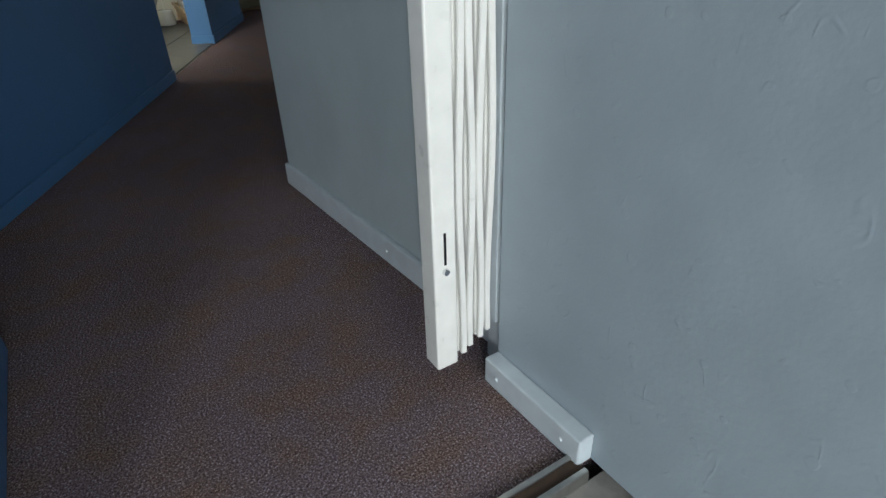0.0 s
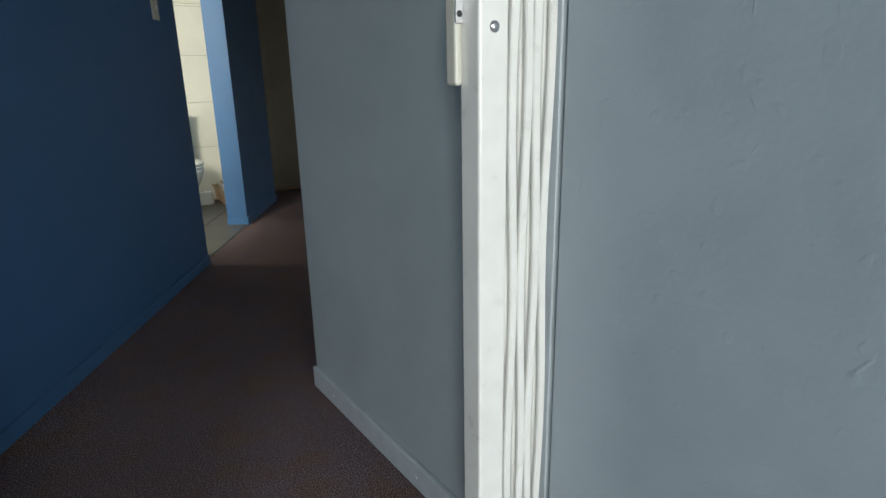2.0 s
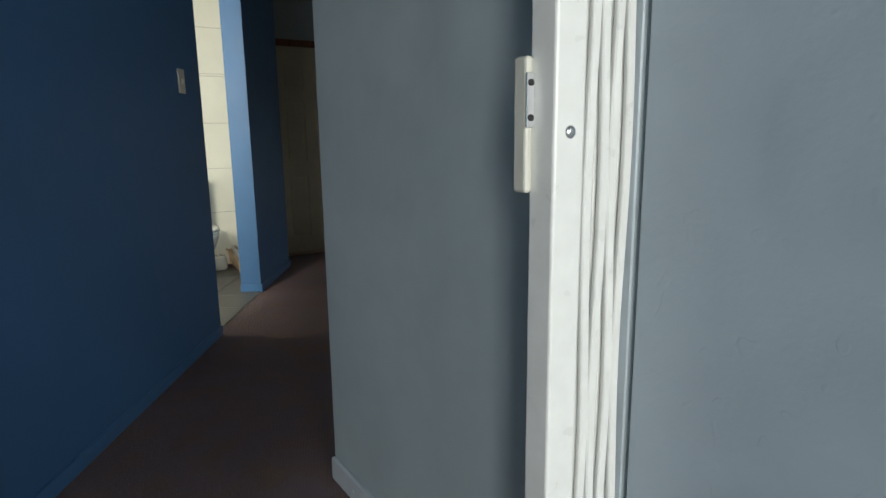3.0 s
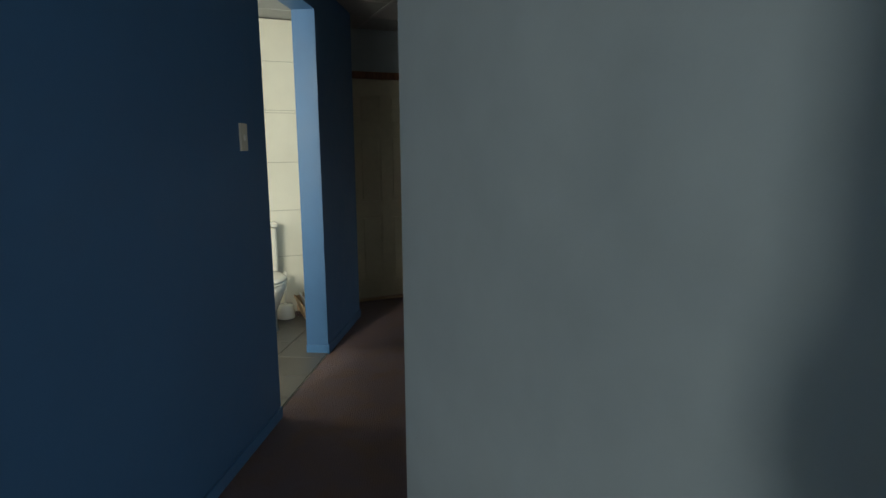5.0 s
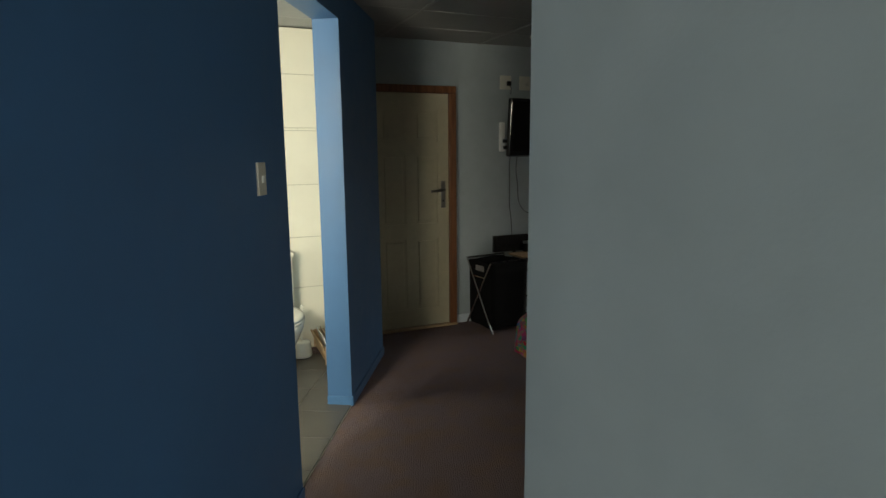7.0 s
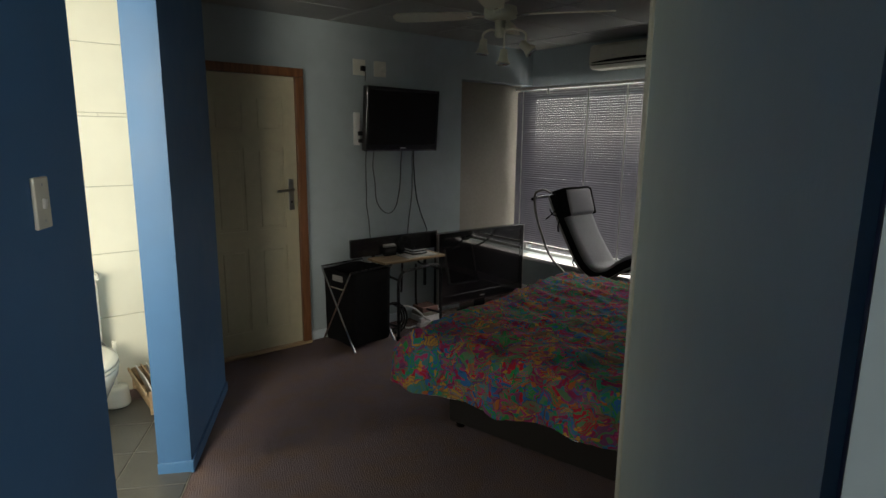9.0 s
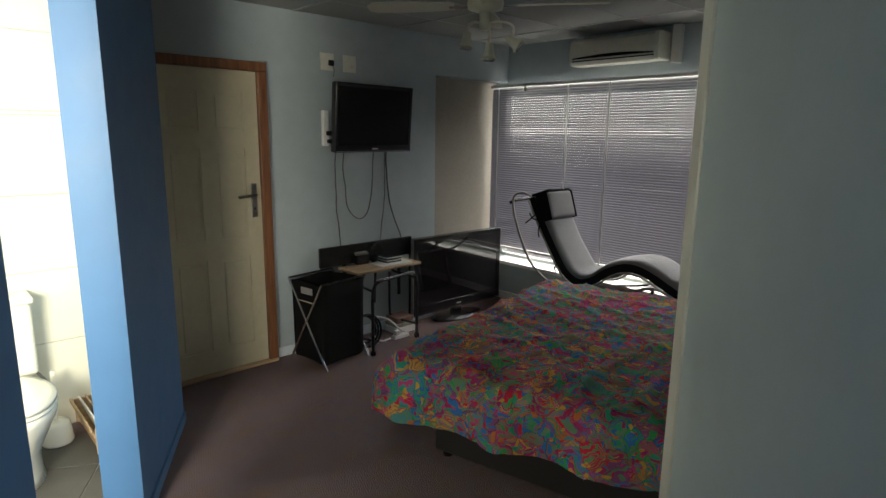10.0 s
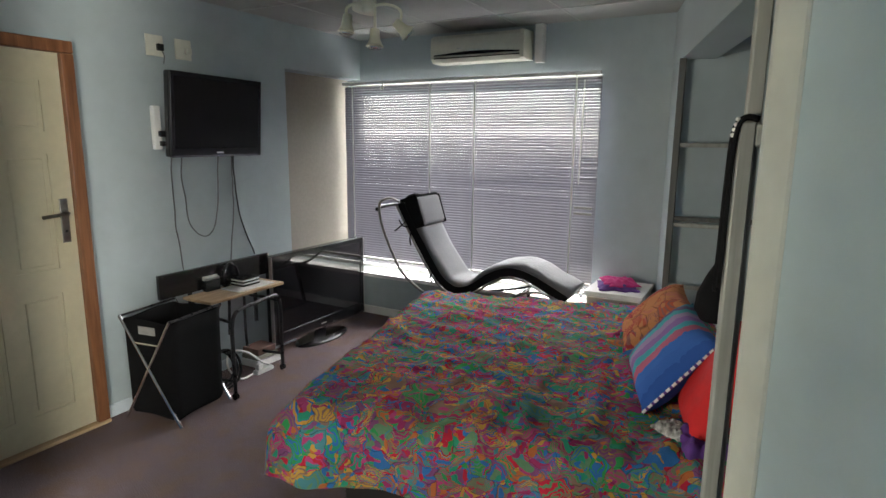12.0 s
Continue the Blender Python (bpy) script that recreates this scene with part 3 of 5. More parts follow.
# ---- entrance ----
def security_gate():
    g = thing("folding_gate", (1.09, 2.18, 0.0), "white steel folding security gate, folded open against the wall", "gate")
    y0, y1, top = 2.150, 2.198, 2.28
    xl, xr = 1.003, 1.052
    xm = (xl + xr) / 2
    stile = part("stile", boxed(xl, xr, y0, y1, 0.075, top, 0.004, 2), STEELW, g)
    part("slot", boxed(xm - 0.0025, xm + 0.0025, y0 - 0.0012, y0 + 0.002, 0.325, 0.392), BLACKP, stile, "black bolt slot")
    part("bolt", cyl((xm, y0 + 0.001, 0.31), (xm, y0 - 0.006, 0.31), 0.0075, 0.006, 14), CHROME, stile, "steel bolt head")
    for z in (1.15, 1.95):
        bm = bm_new()
        bmesh.ops.create_uvsphere(bm, u_segments=14, v_segments=8, radius=0.0085, matrix=Matrix.Translation((xm, y0, z)) @ Matrix.Diagonal((1, 0.55, 1, 1)))
        part("rivet", bm, CHROME, stile, "domed steel rivet", True)
    # upright channels behind, bowed lattice strips in front of them
    for i in range(4):
        x = 1.062 + 0.0225 * i
        part("upright", boxed(x + 0.001, x + 0.009, y0 + 0.026, y0 + 0.045, 0.10 + 0.008 * i, top - 0.02, 0.0015, 1), STEELW, g)
        # two crossing strips, riveted where they meet
        for k in (0, 1):
            bm = bm_new()
            rings = []
            for q in range(61):
                z = 0.090 + 0.010 * i + (top - 0.13) * q / 60
                swing = math.sin(math.pi * (z - 0.03 * i) / 0.30 + (math.pi if i % 2 else 0.0))
                c = x + 0.005 + (-0.0030 if k else 0.0036) * swing
                half = 0.0042 if k else 0.0066
                yy = y0 + 0.005 + 0.0015 * i + 0.012 * k
                rings.append([Vector((c + a * half, yy + b, z)) for a, b in ((-1, 0.0), (-0.75, -0.0025), (0.75, -0.0025), (1, 0.0), (1, 0.005), (-1, 0.005))])
            add_profile(bm, rings)
            part("lattice_strip", bm, STEELW, g)
    part("end_upright", boxed(1.150, 1.1665, y0 + 0.004, y0 + 0.045, 0.13, top - 0.02, 0.002, 1), SKIRT, g, "pale blue painted end upright")
    bm = bm_new()
    add_box(bm, 1.168, 1.192, 2.144, 2.148, 0.0, top)
    add_box(bm, 1.168, 1.172, 2.148, 2.205, 0.0, top)
    add_box(bm, 1.172, 1.206, 2.198, 2.205, 0.0, top)
    part("wall_channel", bm, SKIRT, g, "pale blue painted wall channel")
    part("top_track", boxed(0.222, 1.20, 2.155, 2.195, top, top + 0.03, 0.002, 1), STEELW, g)
    lock = part("lock_case", boxed(0.991, 1.0025, 2.190, 2.216, 1.075, 1.242, 0.004, 2), IVORY, g, "ivory painted lock case")
    part("strike_plate", boxed(0.990, 1.0022, 2.1865, 2.1898, 1.156, 1.222, 0.001, 1), CHROME, lock, "steel strike plate")
    for z in (1.168, 1.210):
        part("hole", cyl((0.9960, 2.188, z), (0.9960, 2.1855, z), 0.0042, None, 14), BLACKP, lock, "dark round bolt hole")
    return g


security_gate().location.x += 0.004


def light_switch():
    s = -0.435
    p = bpt(s, -0.03)
    m = Matrix.Translation((p[0], p[1], 1.445)) @ Matrix.Rotation(math.atan2(BV, BU), 4, "Z")
    t = thing("light_switch", (p[0], p[1], 1.445), "ivory plastic light switch on the blue wall", "switch")
    plate = part("plate", boxed(-0.035, 0.035, -0.010, -0.0005, -0.06, 0.06, 0.003, 2, m), IVORY, t)
    part("rocker", boxed(-0.007, 0.007, -0.017, -0.009, -0.012, 0.013, 0.002, 1, m @ Matrix.Rotation(0.15, 4, "X")), WHITEP, plate)
    for z in (-0.042, 0.042):
        bm = bm_new()
        add_cyl(bm, (0, -0.0095, z), (0, -0.0115, z), 0.004, 0.0035, 10)
        bmesh.ops.transform(bm, matrix=m, verts=bm.verts)
        part("screw", bm, ALU, plate)


light_switch()

# ---- bathroom ----


def bathroom():
    # floor tiles and tiled wall, each tile a piece
    base = tagged(part("floor_bathroom", (lambda b: (bmesh.ops.transform(b, matrix=Matrix.Translation((*bpt(0), 0)) @ Matrix.Rotation(math.atan2(BV, BU), 4, "Z"), verts=b.verts), b)[1])(boxed(-1.7, 1.55, 0.0, 2.1, 0.0005, 0.003)), GROUT), "grey tiled bathroom floor", "floor", kind="structure")
    me = None
    rot = Matrix.Rotation(math.atan2(BV, BU), 4, "Z")
    for i in range(-4, 5):
        for j in range(0, 6):
            w = 0.326
            p = bpt(0.05 + w * i + w / 2, 0.002 + w * j + w / 2)
            if p[1] > 7.20 or p[0] < -0.45 or p[1] < 4.45 or (p[0] > 1.66 and p[1] > 6.6):
                continue
            if me is None:
                bm = boxed(-0.161, 0.161, -0.161, 0.161, 0.0, 0.005, 0.0015, 1)
                ob = part("tile", bm, TILEF, base)
                me = ob.data
            else:
                ob = new("tile", me)
                ob.parent = base
            ob.matrix_basis = Matrix.Translation((p[0], p[1], 0.003)) @ rot
    wl = tagged(part("wall_bathroom_tiling", boxed(-0.615, 1.85, 7.253, 7.3995, 0, H - 0.01), GROUT), "white tiled bathroom wall with a narrow border row", "wall", kind="structure")
    rows = [(0.008, 0.497), (0.501, 0.894), (0.898, 1.297), (1.301, 1.701), (1.726, 2.11), (2.114, 2.44)]
    for z0, z1 in rows:
        x = 1.85
        while x > -0.61:
            x0 = max(x - 0.6, -0.61)
            part("tile", boxed(x0 + 0.0015, x - 0.0015, 7.245, 7.254, z0, z1, 0.0015, 1), TILEW, wl)
            x -= 0.6
    x = 1.85
    while x > -0.61:
        x0 = max(x - 0.2, -0.61)
        part("border_tile", boxed(x0 + 0.001, x - 0.001, 7.246, 7.254, 1.705, 1.722, 0.001, 1), TILEW, wl)
        x -= 0.2


bathroom()


def ellipse_ring(cx, cy, z, rx, ry, n=28, front=1.0):
    return [Vector((cx + rx * math.cos(a), cy + (ry * front if math.sin(a) < 0 else ry) * math.sin(a), z)) for a in (2 * math.pi * k / n for k in range(n))]


def toilet(cx, back):
    t = thing("toilet", (cx, back - 0.35, 0.008), "white porcelain toilet with closed lid and cistern", "toilet")
    cy = back - 0.50
    bm = bm_new()
    add_profile(bm, [ellipse_ring(cx, cy + 0.08, 0.008, 0.115, 0.27, 28, 0.75), ellipse_ring(cx, cy + 0.08, 0.05, 0.105, 0.26, 28, 0.72), ellipse_ring(cx, cy + 0.06, 0.17, 0.105, 0.27, 28, 0.76),
                     ellipse_ring(cx, cy + 0.03, 0.27, 0.145, 0.29, 28, 0.80), ellipse_ring(cx, cy, 0.36, 0.178, 0.32, 28, 0.80), ellipse_ring(cx, cy, 0.385, 0.182, 0.32, 28, 0.81), ellipse_ring(cx, cy, 0.40, 0.178, 0.31, 28, 0.81)])
    part("bowl", bm, PORC, t, "", True)
    bm = bm_new()
    add_profile(bm, [ellipse_ring(cx, cy, 0.402, 0.183, 0.28, 28, 0.93), ellipse_ring(cx, cy, 0.408, 0.188, 0.285, 28, 0.93), ellipse_ring(cx, cy, 0.419, 0.186, 0.28, 28, 0.93)])
    part("seat", bm, PORC, t)
    bm = bm_new()
    add_profile(bm, [ellipse_ring(cx, cy, 0.424, 0.185, 0.28, 28, 0.93), ellipse_ring(cx, cy, 0.438, 0.182, 0.275, 28, 0.93), ellipse_ring(cx, cy, 0.450, 0.15, 0.23, 28, 0.9), ellipse_ring(cx, cy, 0.454, 0.07, 0.12, 28, 0.9)])
    part("lid", bm, PORC, t, "", True)
    part("cistern", boxed(cx - 0.17, cx + 0.17, back - 0.18, back - 0.005, 0.40, 0.775, 0.025, 3), PORC, t)
    part("cistern_lid", boxed(cx - 0.18, cx + 0.18, back - 0.19, back - 0.003, 0.777, 0.812, 0.010, 2), PORC, t)
    part("flush_button", cyl((cx, back - 0.095, 0.811), (cx, back - 0.095, 0.818), 0.022, 0.02, 16), CHROME, t, "chrome flush button")
    part("valve", tube(smooth_line([(cx + 0.15, back - 0.08, 0.41), (cx + 0.20, back - 0.09, 0.33), (cx + 0.235, back - 0.07, 0.26), (cx + 0.24, back - 0.006, 0.24)]), 0.008), DULL, t, "steel inlet pipe")


toilet(1.165, 7.24)


def toilet_brush(x, y):
    t = thing("toilet_brush", (x, y, 0.008), "white plastic toilet brush in its round holder", "brush")
    bm = bm_new()
    ring = lambda z, r: [Vector((x + r * math.cos(a), y + r * math.sin(a), z)) for a in (2 * math.pi * k / 20 for k in range(20))]
    add_profile(bm, [ring(0.008, 0.072), ring(0.02, 0.076), ring(0.11, 0.066), ring(0.125, 0.058), ring(0.126, 0.02)])
    part("holder", bm, PORC, t, "", True)
    part("handle", cyl((x, y, 0.13), (x + 0.015, y + 0.01, 0.40), 0.010, 0.012, 12), PORC, t)


toilet_brush(1.375, 7.06)


def magazine_rack():
    t = thing("magazine_rack", (1.60, 7.10, 0.008), "low slatted wooden rack with papers on the bathroom floor", "rack")
    for i in range(4):
        z = 0.03 + 0.035 * i
        part("slat", boxed(1.535 - 0.012 * i, 1.545 - 0.012 * i, 6.88, 7.34, z, z + 0.022, 0.002, 1), OAK, t)
        part("slat", boxed(1.665, 1.675, 6.88, 7.34, z, z + 0.022, 0.002, 1), OAK, t)
    for y in (6.88, 7.33):
        part("end_board", boxed(1.52, 1.675, y, y + 0.012, 0.008, 0.15, 0.003, 1), OAK, t)
    part("base_board", boxed(1.535, 1.675, 6.89, 7.33, 0.012, 0.024), OAK, t)
    for i in range(4):
        m = Matrix.Translation((1.56 + 0.025 * i, 7.1, 0.10)) @ Matrix.Rotation(-0.3 + 0.05 * i, 4, "Y")
        part("magazine", boxed(-0.004, 0.004, -0.13, 0.15, -0.075, 0.10, 0.001, 1, m), (PAPER, OAK, PAPER, IVORY)[i], t)
    t.location += Vector((-0.025, -0.10, 0.0))


magazine_rack()

# ---- bedroom ----


def bedroom_door():
    y = 7.372
    fr = thing("door_1", (2.38, 7.38, 0), "cream six-panel door, shut, in a varnished red-brown frame", "door", kind="structure")
    for n, b in (("door_frame", (2.735, 2.80, 7.345, 7.3995, 0, 2.02)), ("door_frame", (2.003, 2.035, 7.345, 7.3995, 0, 2.02)), ("door_frame", (2.003, 2.80, 7.345, 7.3995, 2.021, 2.082))):
        part(n, boxed(*b, 0.006, 2), REDWOOD, fr)
    bm = bm_new()
    x0, x1, z0, z1 = 2.037, 2.733, 0.025, 2.019
    add_box(bm, x0, x1, y + 0.008, 7.3995, z0, z1)
    xs = [(x0 + 0.10, (x0 + x1) / 2 - 0.045), ((x0 + x1) / 2 + 0.045, x1 - 0.10)]
    zs = [(0.18, 0.80), (0.93, 1.52), (1.63, 1.88)]
    # stiles and rails stand proud of the recessed fields
    for a, b in ((x0, xs[0][0]), (xs[0][1], xs[1][0]), (xs[1][1], x1)):
        add_box(bm, a, b, y, y + 0.012, z0, z1)
    for a, b in ((z0, zs[0][0]), (zs[0][1], zs[1][0]), (zs[1][1], zs[2][0]), (zs[2][1], z1)):
        for u, v in xs:
            add_box(bm, u, v, y, y + 0.012, a, b)
    leaf = part("door_leaf", bm, CREAMD, fr)
    for u, v in xs:
        for a, b in zs:
            part("panel", boxed(u + 0.022, v - 0.022, y + 0.001, y + 0.010, a + 0.022, b - 0.022, 0.006, 2), CREAMD, leaf)
    h = part("door_handle", boxed(2.660, 2.702, y - 0.009, y, 1.06, 1.29, 0.004, 2), DULL, leaf, "brushed metal handle on a long plate")
    part("lever", tube(smooth_line([(2.680, y - 0.008, 1.215), (2.680, y - 0.045, 1.215), (2.655, y - 0.05, 1.213), (2.555, y - 0.048, 1.205)]), 0.010, 10), DULL, h)
    part("keyhole", cyl((2.681, y - 0.009, 1.12), (2.681, y - 0.0105, 1.12), 0.006, None, 10), BLACKP, h)
    part("door_sill", boxed(2.003, 2.80, 7.335, 7.3995, 0.001, 0.022, 0.004, 1), OAK, fr, "light wooden strip under the door")


bedroom_door()


def flat_tv(name, at, label, w, h, depth, m, bezel=0.03, chin=0.055, face=None):
    """A flat television; its local x runs across, z up, and it faces -y."""
    t = thing(name, at, label, "television")
    M = Matrix.Translation(at) @ m
    part("back_shell", boxed(-w / 2, w / 2, 0.012, depth, 0.0, h, 0.012, 2, M), BLACKP, t)
    bm = bm_new()
    add_box(bm, -w / 2, w / 2, 0, 0.02, h - bezel, h, 0.004, 2, M)
    add_box(bm, -w / 2, w / 2, 0, 0.02, 0, chin, 0.004, 2, M)
    add_box(bm, -w / 2, -w / 2 + bezel, 0.0005, 0.02, chin - 0.005, h - bezel + 0.005, 0.003, 1, M)
    add_box(bm, w / 2 - bezel, w / 2, 0.0005, 0.02, chin - 0.005, h - bezel + 0.005, 0.003, 1, M)
    part("bezel", bm, material("bezel_gloss", (0.008, 0.008, 0.009), 0.12, grain=0.1, scale=20), t)
    part("screen", boxed(-w / 2 + bezel, w / 2 - bezel, 0.006, 0.013, chin, h - bezel, 0, 1, M), face or BLACKG, t)
    part("badge", boxed(-0.03, 0.03, -0.0015, 0.0, chin * 0.4, chin * 0.4 + 0.008, 0, 1, M), ALU, t, "small silver badge")
    # the highlight along the chin, made as a chrome strip
    part("chin_highlight", boxed(-w / 2 + 0.01, w / 2 - 0.01, -0.001, 0.0, chin * 0.1, chin * 0.1 + 0.004, 0, 1, M), CHROME, t, "thin bright strip standing in for the chin highlight")
    return t, M


wtv, WM = flat_tv("wall_television", (3.668, 7.325, 1.488), "black flat television tilted forward on a wall bracket", 0.77, 0.505, 0.06, Matrix.Rotation(radians(5), 4, "Z") @ Matrix.Rotation(radians(4), 4, "X"), face=BLACKL)
part("wall_bracket", boxed(3.58, 3.82, 7.372, 7.3995, 1.62, 1.86, 0.004, 1), BLACKM, wtv, "black steel wall bracket")
FTX, FTY, FTZ, FTW, FTH = 4.528, 7.232, 0.092, 1.07, 0.675
FT_TURN = Matrix.Rotation(radians(-1), 4, "Z")
ftv, FM = flat_tv("floor_television", (FTX, FTY, FTZ), "large black flat television standing on the carpet by the wall", FTW, FTH, 0.075, FT_TURN, 0.042, 0.088)
bm = bm_new()
ring = lambda z, rx, ry: [Vector((FTX + 0.01 + rx * math.cos(a), FTY + 0.03 + ry * math.sin(a), z)) for a in (2 * math.pi * k / 36 for k in range(36))]
add_profile(bm, [ring(0.001, 0.29, 0.130), ring(0.010, 0.292, 0.132), ring(0.018, 0.27, 0.12), ring(0.022, 0.05, 0.03)])
part("stand_base", bm, BLACKG, ftv, "glossy oval stand", True)
# bezel highlight drawn as a silver strip down each edge
for a in (-0.5, 0.5):
    part("edge_highlight", boxed(a * (FTW + 0.003) - 0.002, a * (FTW + 0.003) + 0.002, -0.002, 0.03, 0.004, FTH - 0.004, 0, 1, FM), ALU, ftv, "thin silver strip standing in for the bezel highlight")
part("stand_neck", boxed(FTX - 0.06, FTX + 0.06, FTY + 0.025, FTY + 0.06, 0.018, 0.11, 0.01, 2), BLACKG, ftv)


def cable(name, pts, r, label, mat):
    line = smooth_line(pts, 6)
    # kinks left from being coiled
    for i, p in enumerate(line[1:-1], 1):
        p.x += 0.012 * noise.noise(Vector((p.z * 7.0, pts[0][0] * 9.0, i * 0.05)))
    return tagged(part(name, tube(line, r, 6), mat), label, "cable")


GREYC = material("grey_cable", (0.10, 0.10, 0.10), 0.5, grain=0.1, scale=30)
Y = 7.388
cable("cable", [(3.345, 7.37, 1.50), (3.340, Y, 1.35), (3.345, Y, 1.15), (3.360, Y, 0.95), (3.385, Y, 0.75), (3.39, 7.385, 0.70)], 0.004, "thin dark cable hanging down the wall", GREYC)
cable("cable", [(3.415, 7.37, 1.50), (3.415, Y, 1.36), (3.440, Y, 1.12), (3.500, Y, 1.00), (3.580, Y, 0.97), (3.650, Y, 1.05), (3.685, Y, 1.25), (3.690, Y, 1.40), (3.690, 7.37, 1.50)], 0.004, "thin grey cable in a loop below the television", GREYC)
cable("cable", [(3.800, 7.37, 1.50), (3.805, Y, 1.30), (3.800, Y, 1.10), (3.770, Y, 0.90), (3.755, Y, 0.76)], 0.004, "thin grey cable hanging down the wall", GREYC)
cable("cable", [(3.815, 7.37, 1.50), (3.825, Y, 1.30), (3.850, Y, 1.10), (3.910, Y, 0.92), (3.975, Y, 0.78)], 0.005, "black cable hanging down the wall", BLACKM)


def socket_box(x, z, plug):
    t = thing("wall_socket", (x, 7.40, z), "cream square wall socket with a plug above the television" if plug else "cream square wall socket above the television", "socket", "sockets above the television")
    part("plate", boxed(x - 0.056, x + 0.056, 7.388, 7.3995, z - 0.060, z + 0.060, 0.004, 2), IVORY, t)
    part("plug", boxed(x + 0.005, x + 0.045, 7.365, 7.3885, z - 0.028, z + 0.012, 0.006, 2), BLACKP if plug else IVORY, t)
    if plug:
        part("flex", tube(smooth_line([(x + 0.03, 7.375, z - 0.02), (x + 0.05, 7.38, z - 0.05), (x + 0.05, 7.388, z - 0.10)]), 0.003, 6), GREYC, t)


socket_box(3.298, 2.135, True)
socket_box(3.492, 2.135, False)

ad = thing("power_adaptor", (3.255, 7.39, 1.66), "white cable cover with black plugs beside the television", "adaptor")
part("cover", boxed(3.235, 3.285, 7.365, 7.3995, 1.535, 1.79, 0.008, 2), WHITEP, ad)
part("plug", boxed(3.262, 3.305, 7.34, 7.366, 1.555, 1.585, 0.005, 2), BLACKP, ad, "black plug")
part("plug", boxed(3.255, 3.300, 7.345, 7.366, 1.61, 1.645, 0.008, 2), BLACKP, ad, "black plug")


def trolley():
    t = thing("desk_trolley", (3.6, 7.15, 0.0), "small wooden-topped trolley on black tubular legs with castors", "desk")
    part("tabletop", boxed(3.30, 3.92, 7.06, 7.315, 0.605, 0.625, 0.004, 2), OAK, t, "worn light wooden top")
    part("back_panel", boxed(3.15, 4.035, 7.318, 7.345, 0.635, 0.785, 0.004, 2), BLACKP, t, "long black back panel")
    part("end_cap", boxed(4.036, 4.046, 7.316, 7.346, 0.66, 0.78, 0.002, 1), IVORY, t)
    for x in (3.36, 3.90):
        part("panel_post", boxed(x, x + 0.02, 7.325, 7.343, 0.30, 0.64), BLACKM, t)
    L, R = Vector((3.355, 6.950, 0)), Vector((3.865, 7.050, 0))

    def at(k, back, z):
        p = L.lerp(R, k)
        return (p.x - 0.03 * back, p.y + 0.27 * back, z)
    front = [at(0, 0, 0.04), at(0, 0, 0.30), at(0.0, 0, 0.46), at(0.05, 0, 0.535), at(0.16, 0, 0.56), at(0.5, 0, 0.56), at(0.84, 0, 0.56), at(0.95, 0, 0.535), at(1, 0, 0.46), at(1, 0, 0.30), at(1, 0, 0.04)]
    part("front_frame", tube(smooth_line(front, 4), 0.0125, 10), BLACKM, t)
    for k in (0.0, 1.0):
        part("side_rail", tube(smooth_line([at(k, 0.0, 0.50), at(k, 0.5, 0.515), at(k, 1.0, 0.52), at(k, 1.1, 0.60)], 4), 0.010, 8), BLACKM, t)
        part("lower_rail", tube(smooth_line([at(k, 0.0, 0.12), at(k, 0.5, 0.115), at(k, 1.05, 0.12), at(k, 1.15, 0.2), at(k, 1.15, 0.50)], 4), 0.010, 8), BLACKM, t)
        c = Vector(at(k, 0, 0.022))
        part("castor", cyl(c + Vector((-0.012, 0, 0)), c + Vector((0.012, 0, 0)), 0.021, None, 14), BLACKP, t)
    part("leg", tube([(3.60, 7.24, 0.605), (3.60, 7.26, 0.30)], 0.010, 8), BLACKM, t)


trolley()

bk = thing("notebook_stack", (3.72, 7.22, 0.625), "short stack of thin notebooks on the wooden top", "books")
for i, (dx, w, mat) in enumerate(((0, 0.15, BLACKP), (0.006, 0.145, PAPER), (0.0, 0.145, BLACKP), (0.004, 0.14, PAPER), (0, 0.14, BLACKP))):
    part("notebook", boxed(3.64 + dx, 3.64 + dx + w, 7.15, 7.27, 0.634 + 0.011 * i, 0.644 + 0.011 * i, 0.002, 1), mat, bk)
pp = tagged(part("loose_papers", boxed(3.55, 3.86, 7.09, 7.26, 0.6255, 0.632, 0.001, 1, ), PAPER), "loose white papers on the wooden top", "papers")
cs = thing("disc_cases", (3.52, 7.29, 0.625), "few disc cases leaning on the black panel", "cases")
for i in range(3):
    part("case", boxed(3.45, 3.56, 7.300 - 0.014 * i, 7.311 - 0.014 * i, 0.70, 0.722 - 0.005 * i, 0.001, 1), (IVORY, ALU, DULL)[i], cs)
    part("case_foot", boxed(3.45, 3.56, 7.300 - 0.014 * i, 7.311 - 0.014 * i, 0.626, 0.70, 0.001, 1), BLACKP, cs)
hp = thing("headset", (3.66, 7.285, 0.625), "black headset lying by the black panel", "headset")
part("band", tube(smooth_line([(3.61, 7.28, 0.635), (3.60, 7.285, 0.72), (3.65, 7.29, 0.775), (3.71, 7.285, 0.74), (3.72, 7.28, 0.635)]), 0.012, 8), BLACKP, hp)
for x in (3.61, 3.72):
    part("earcup", cyl((x - 0.012, 7.28, 0.66), (x + 0.012, 7.28, 0.66), 0.034, None, 18), BLACKP, hp)


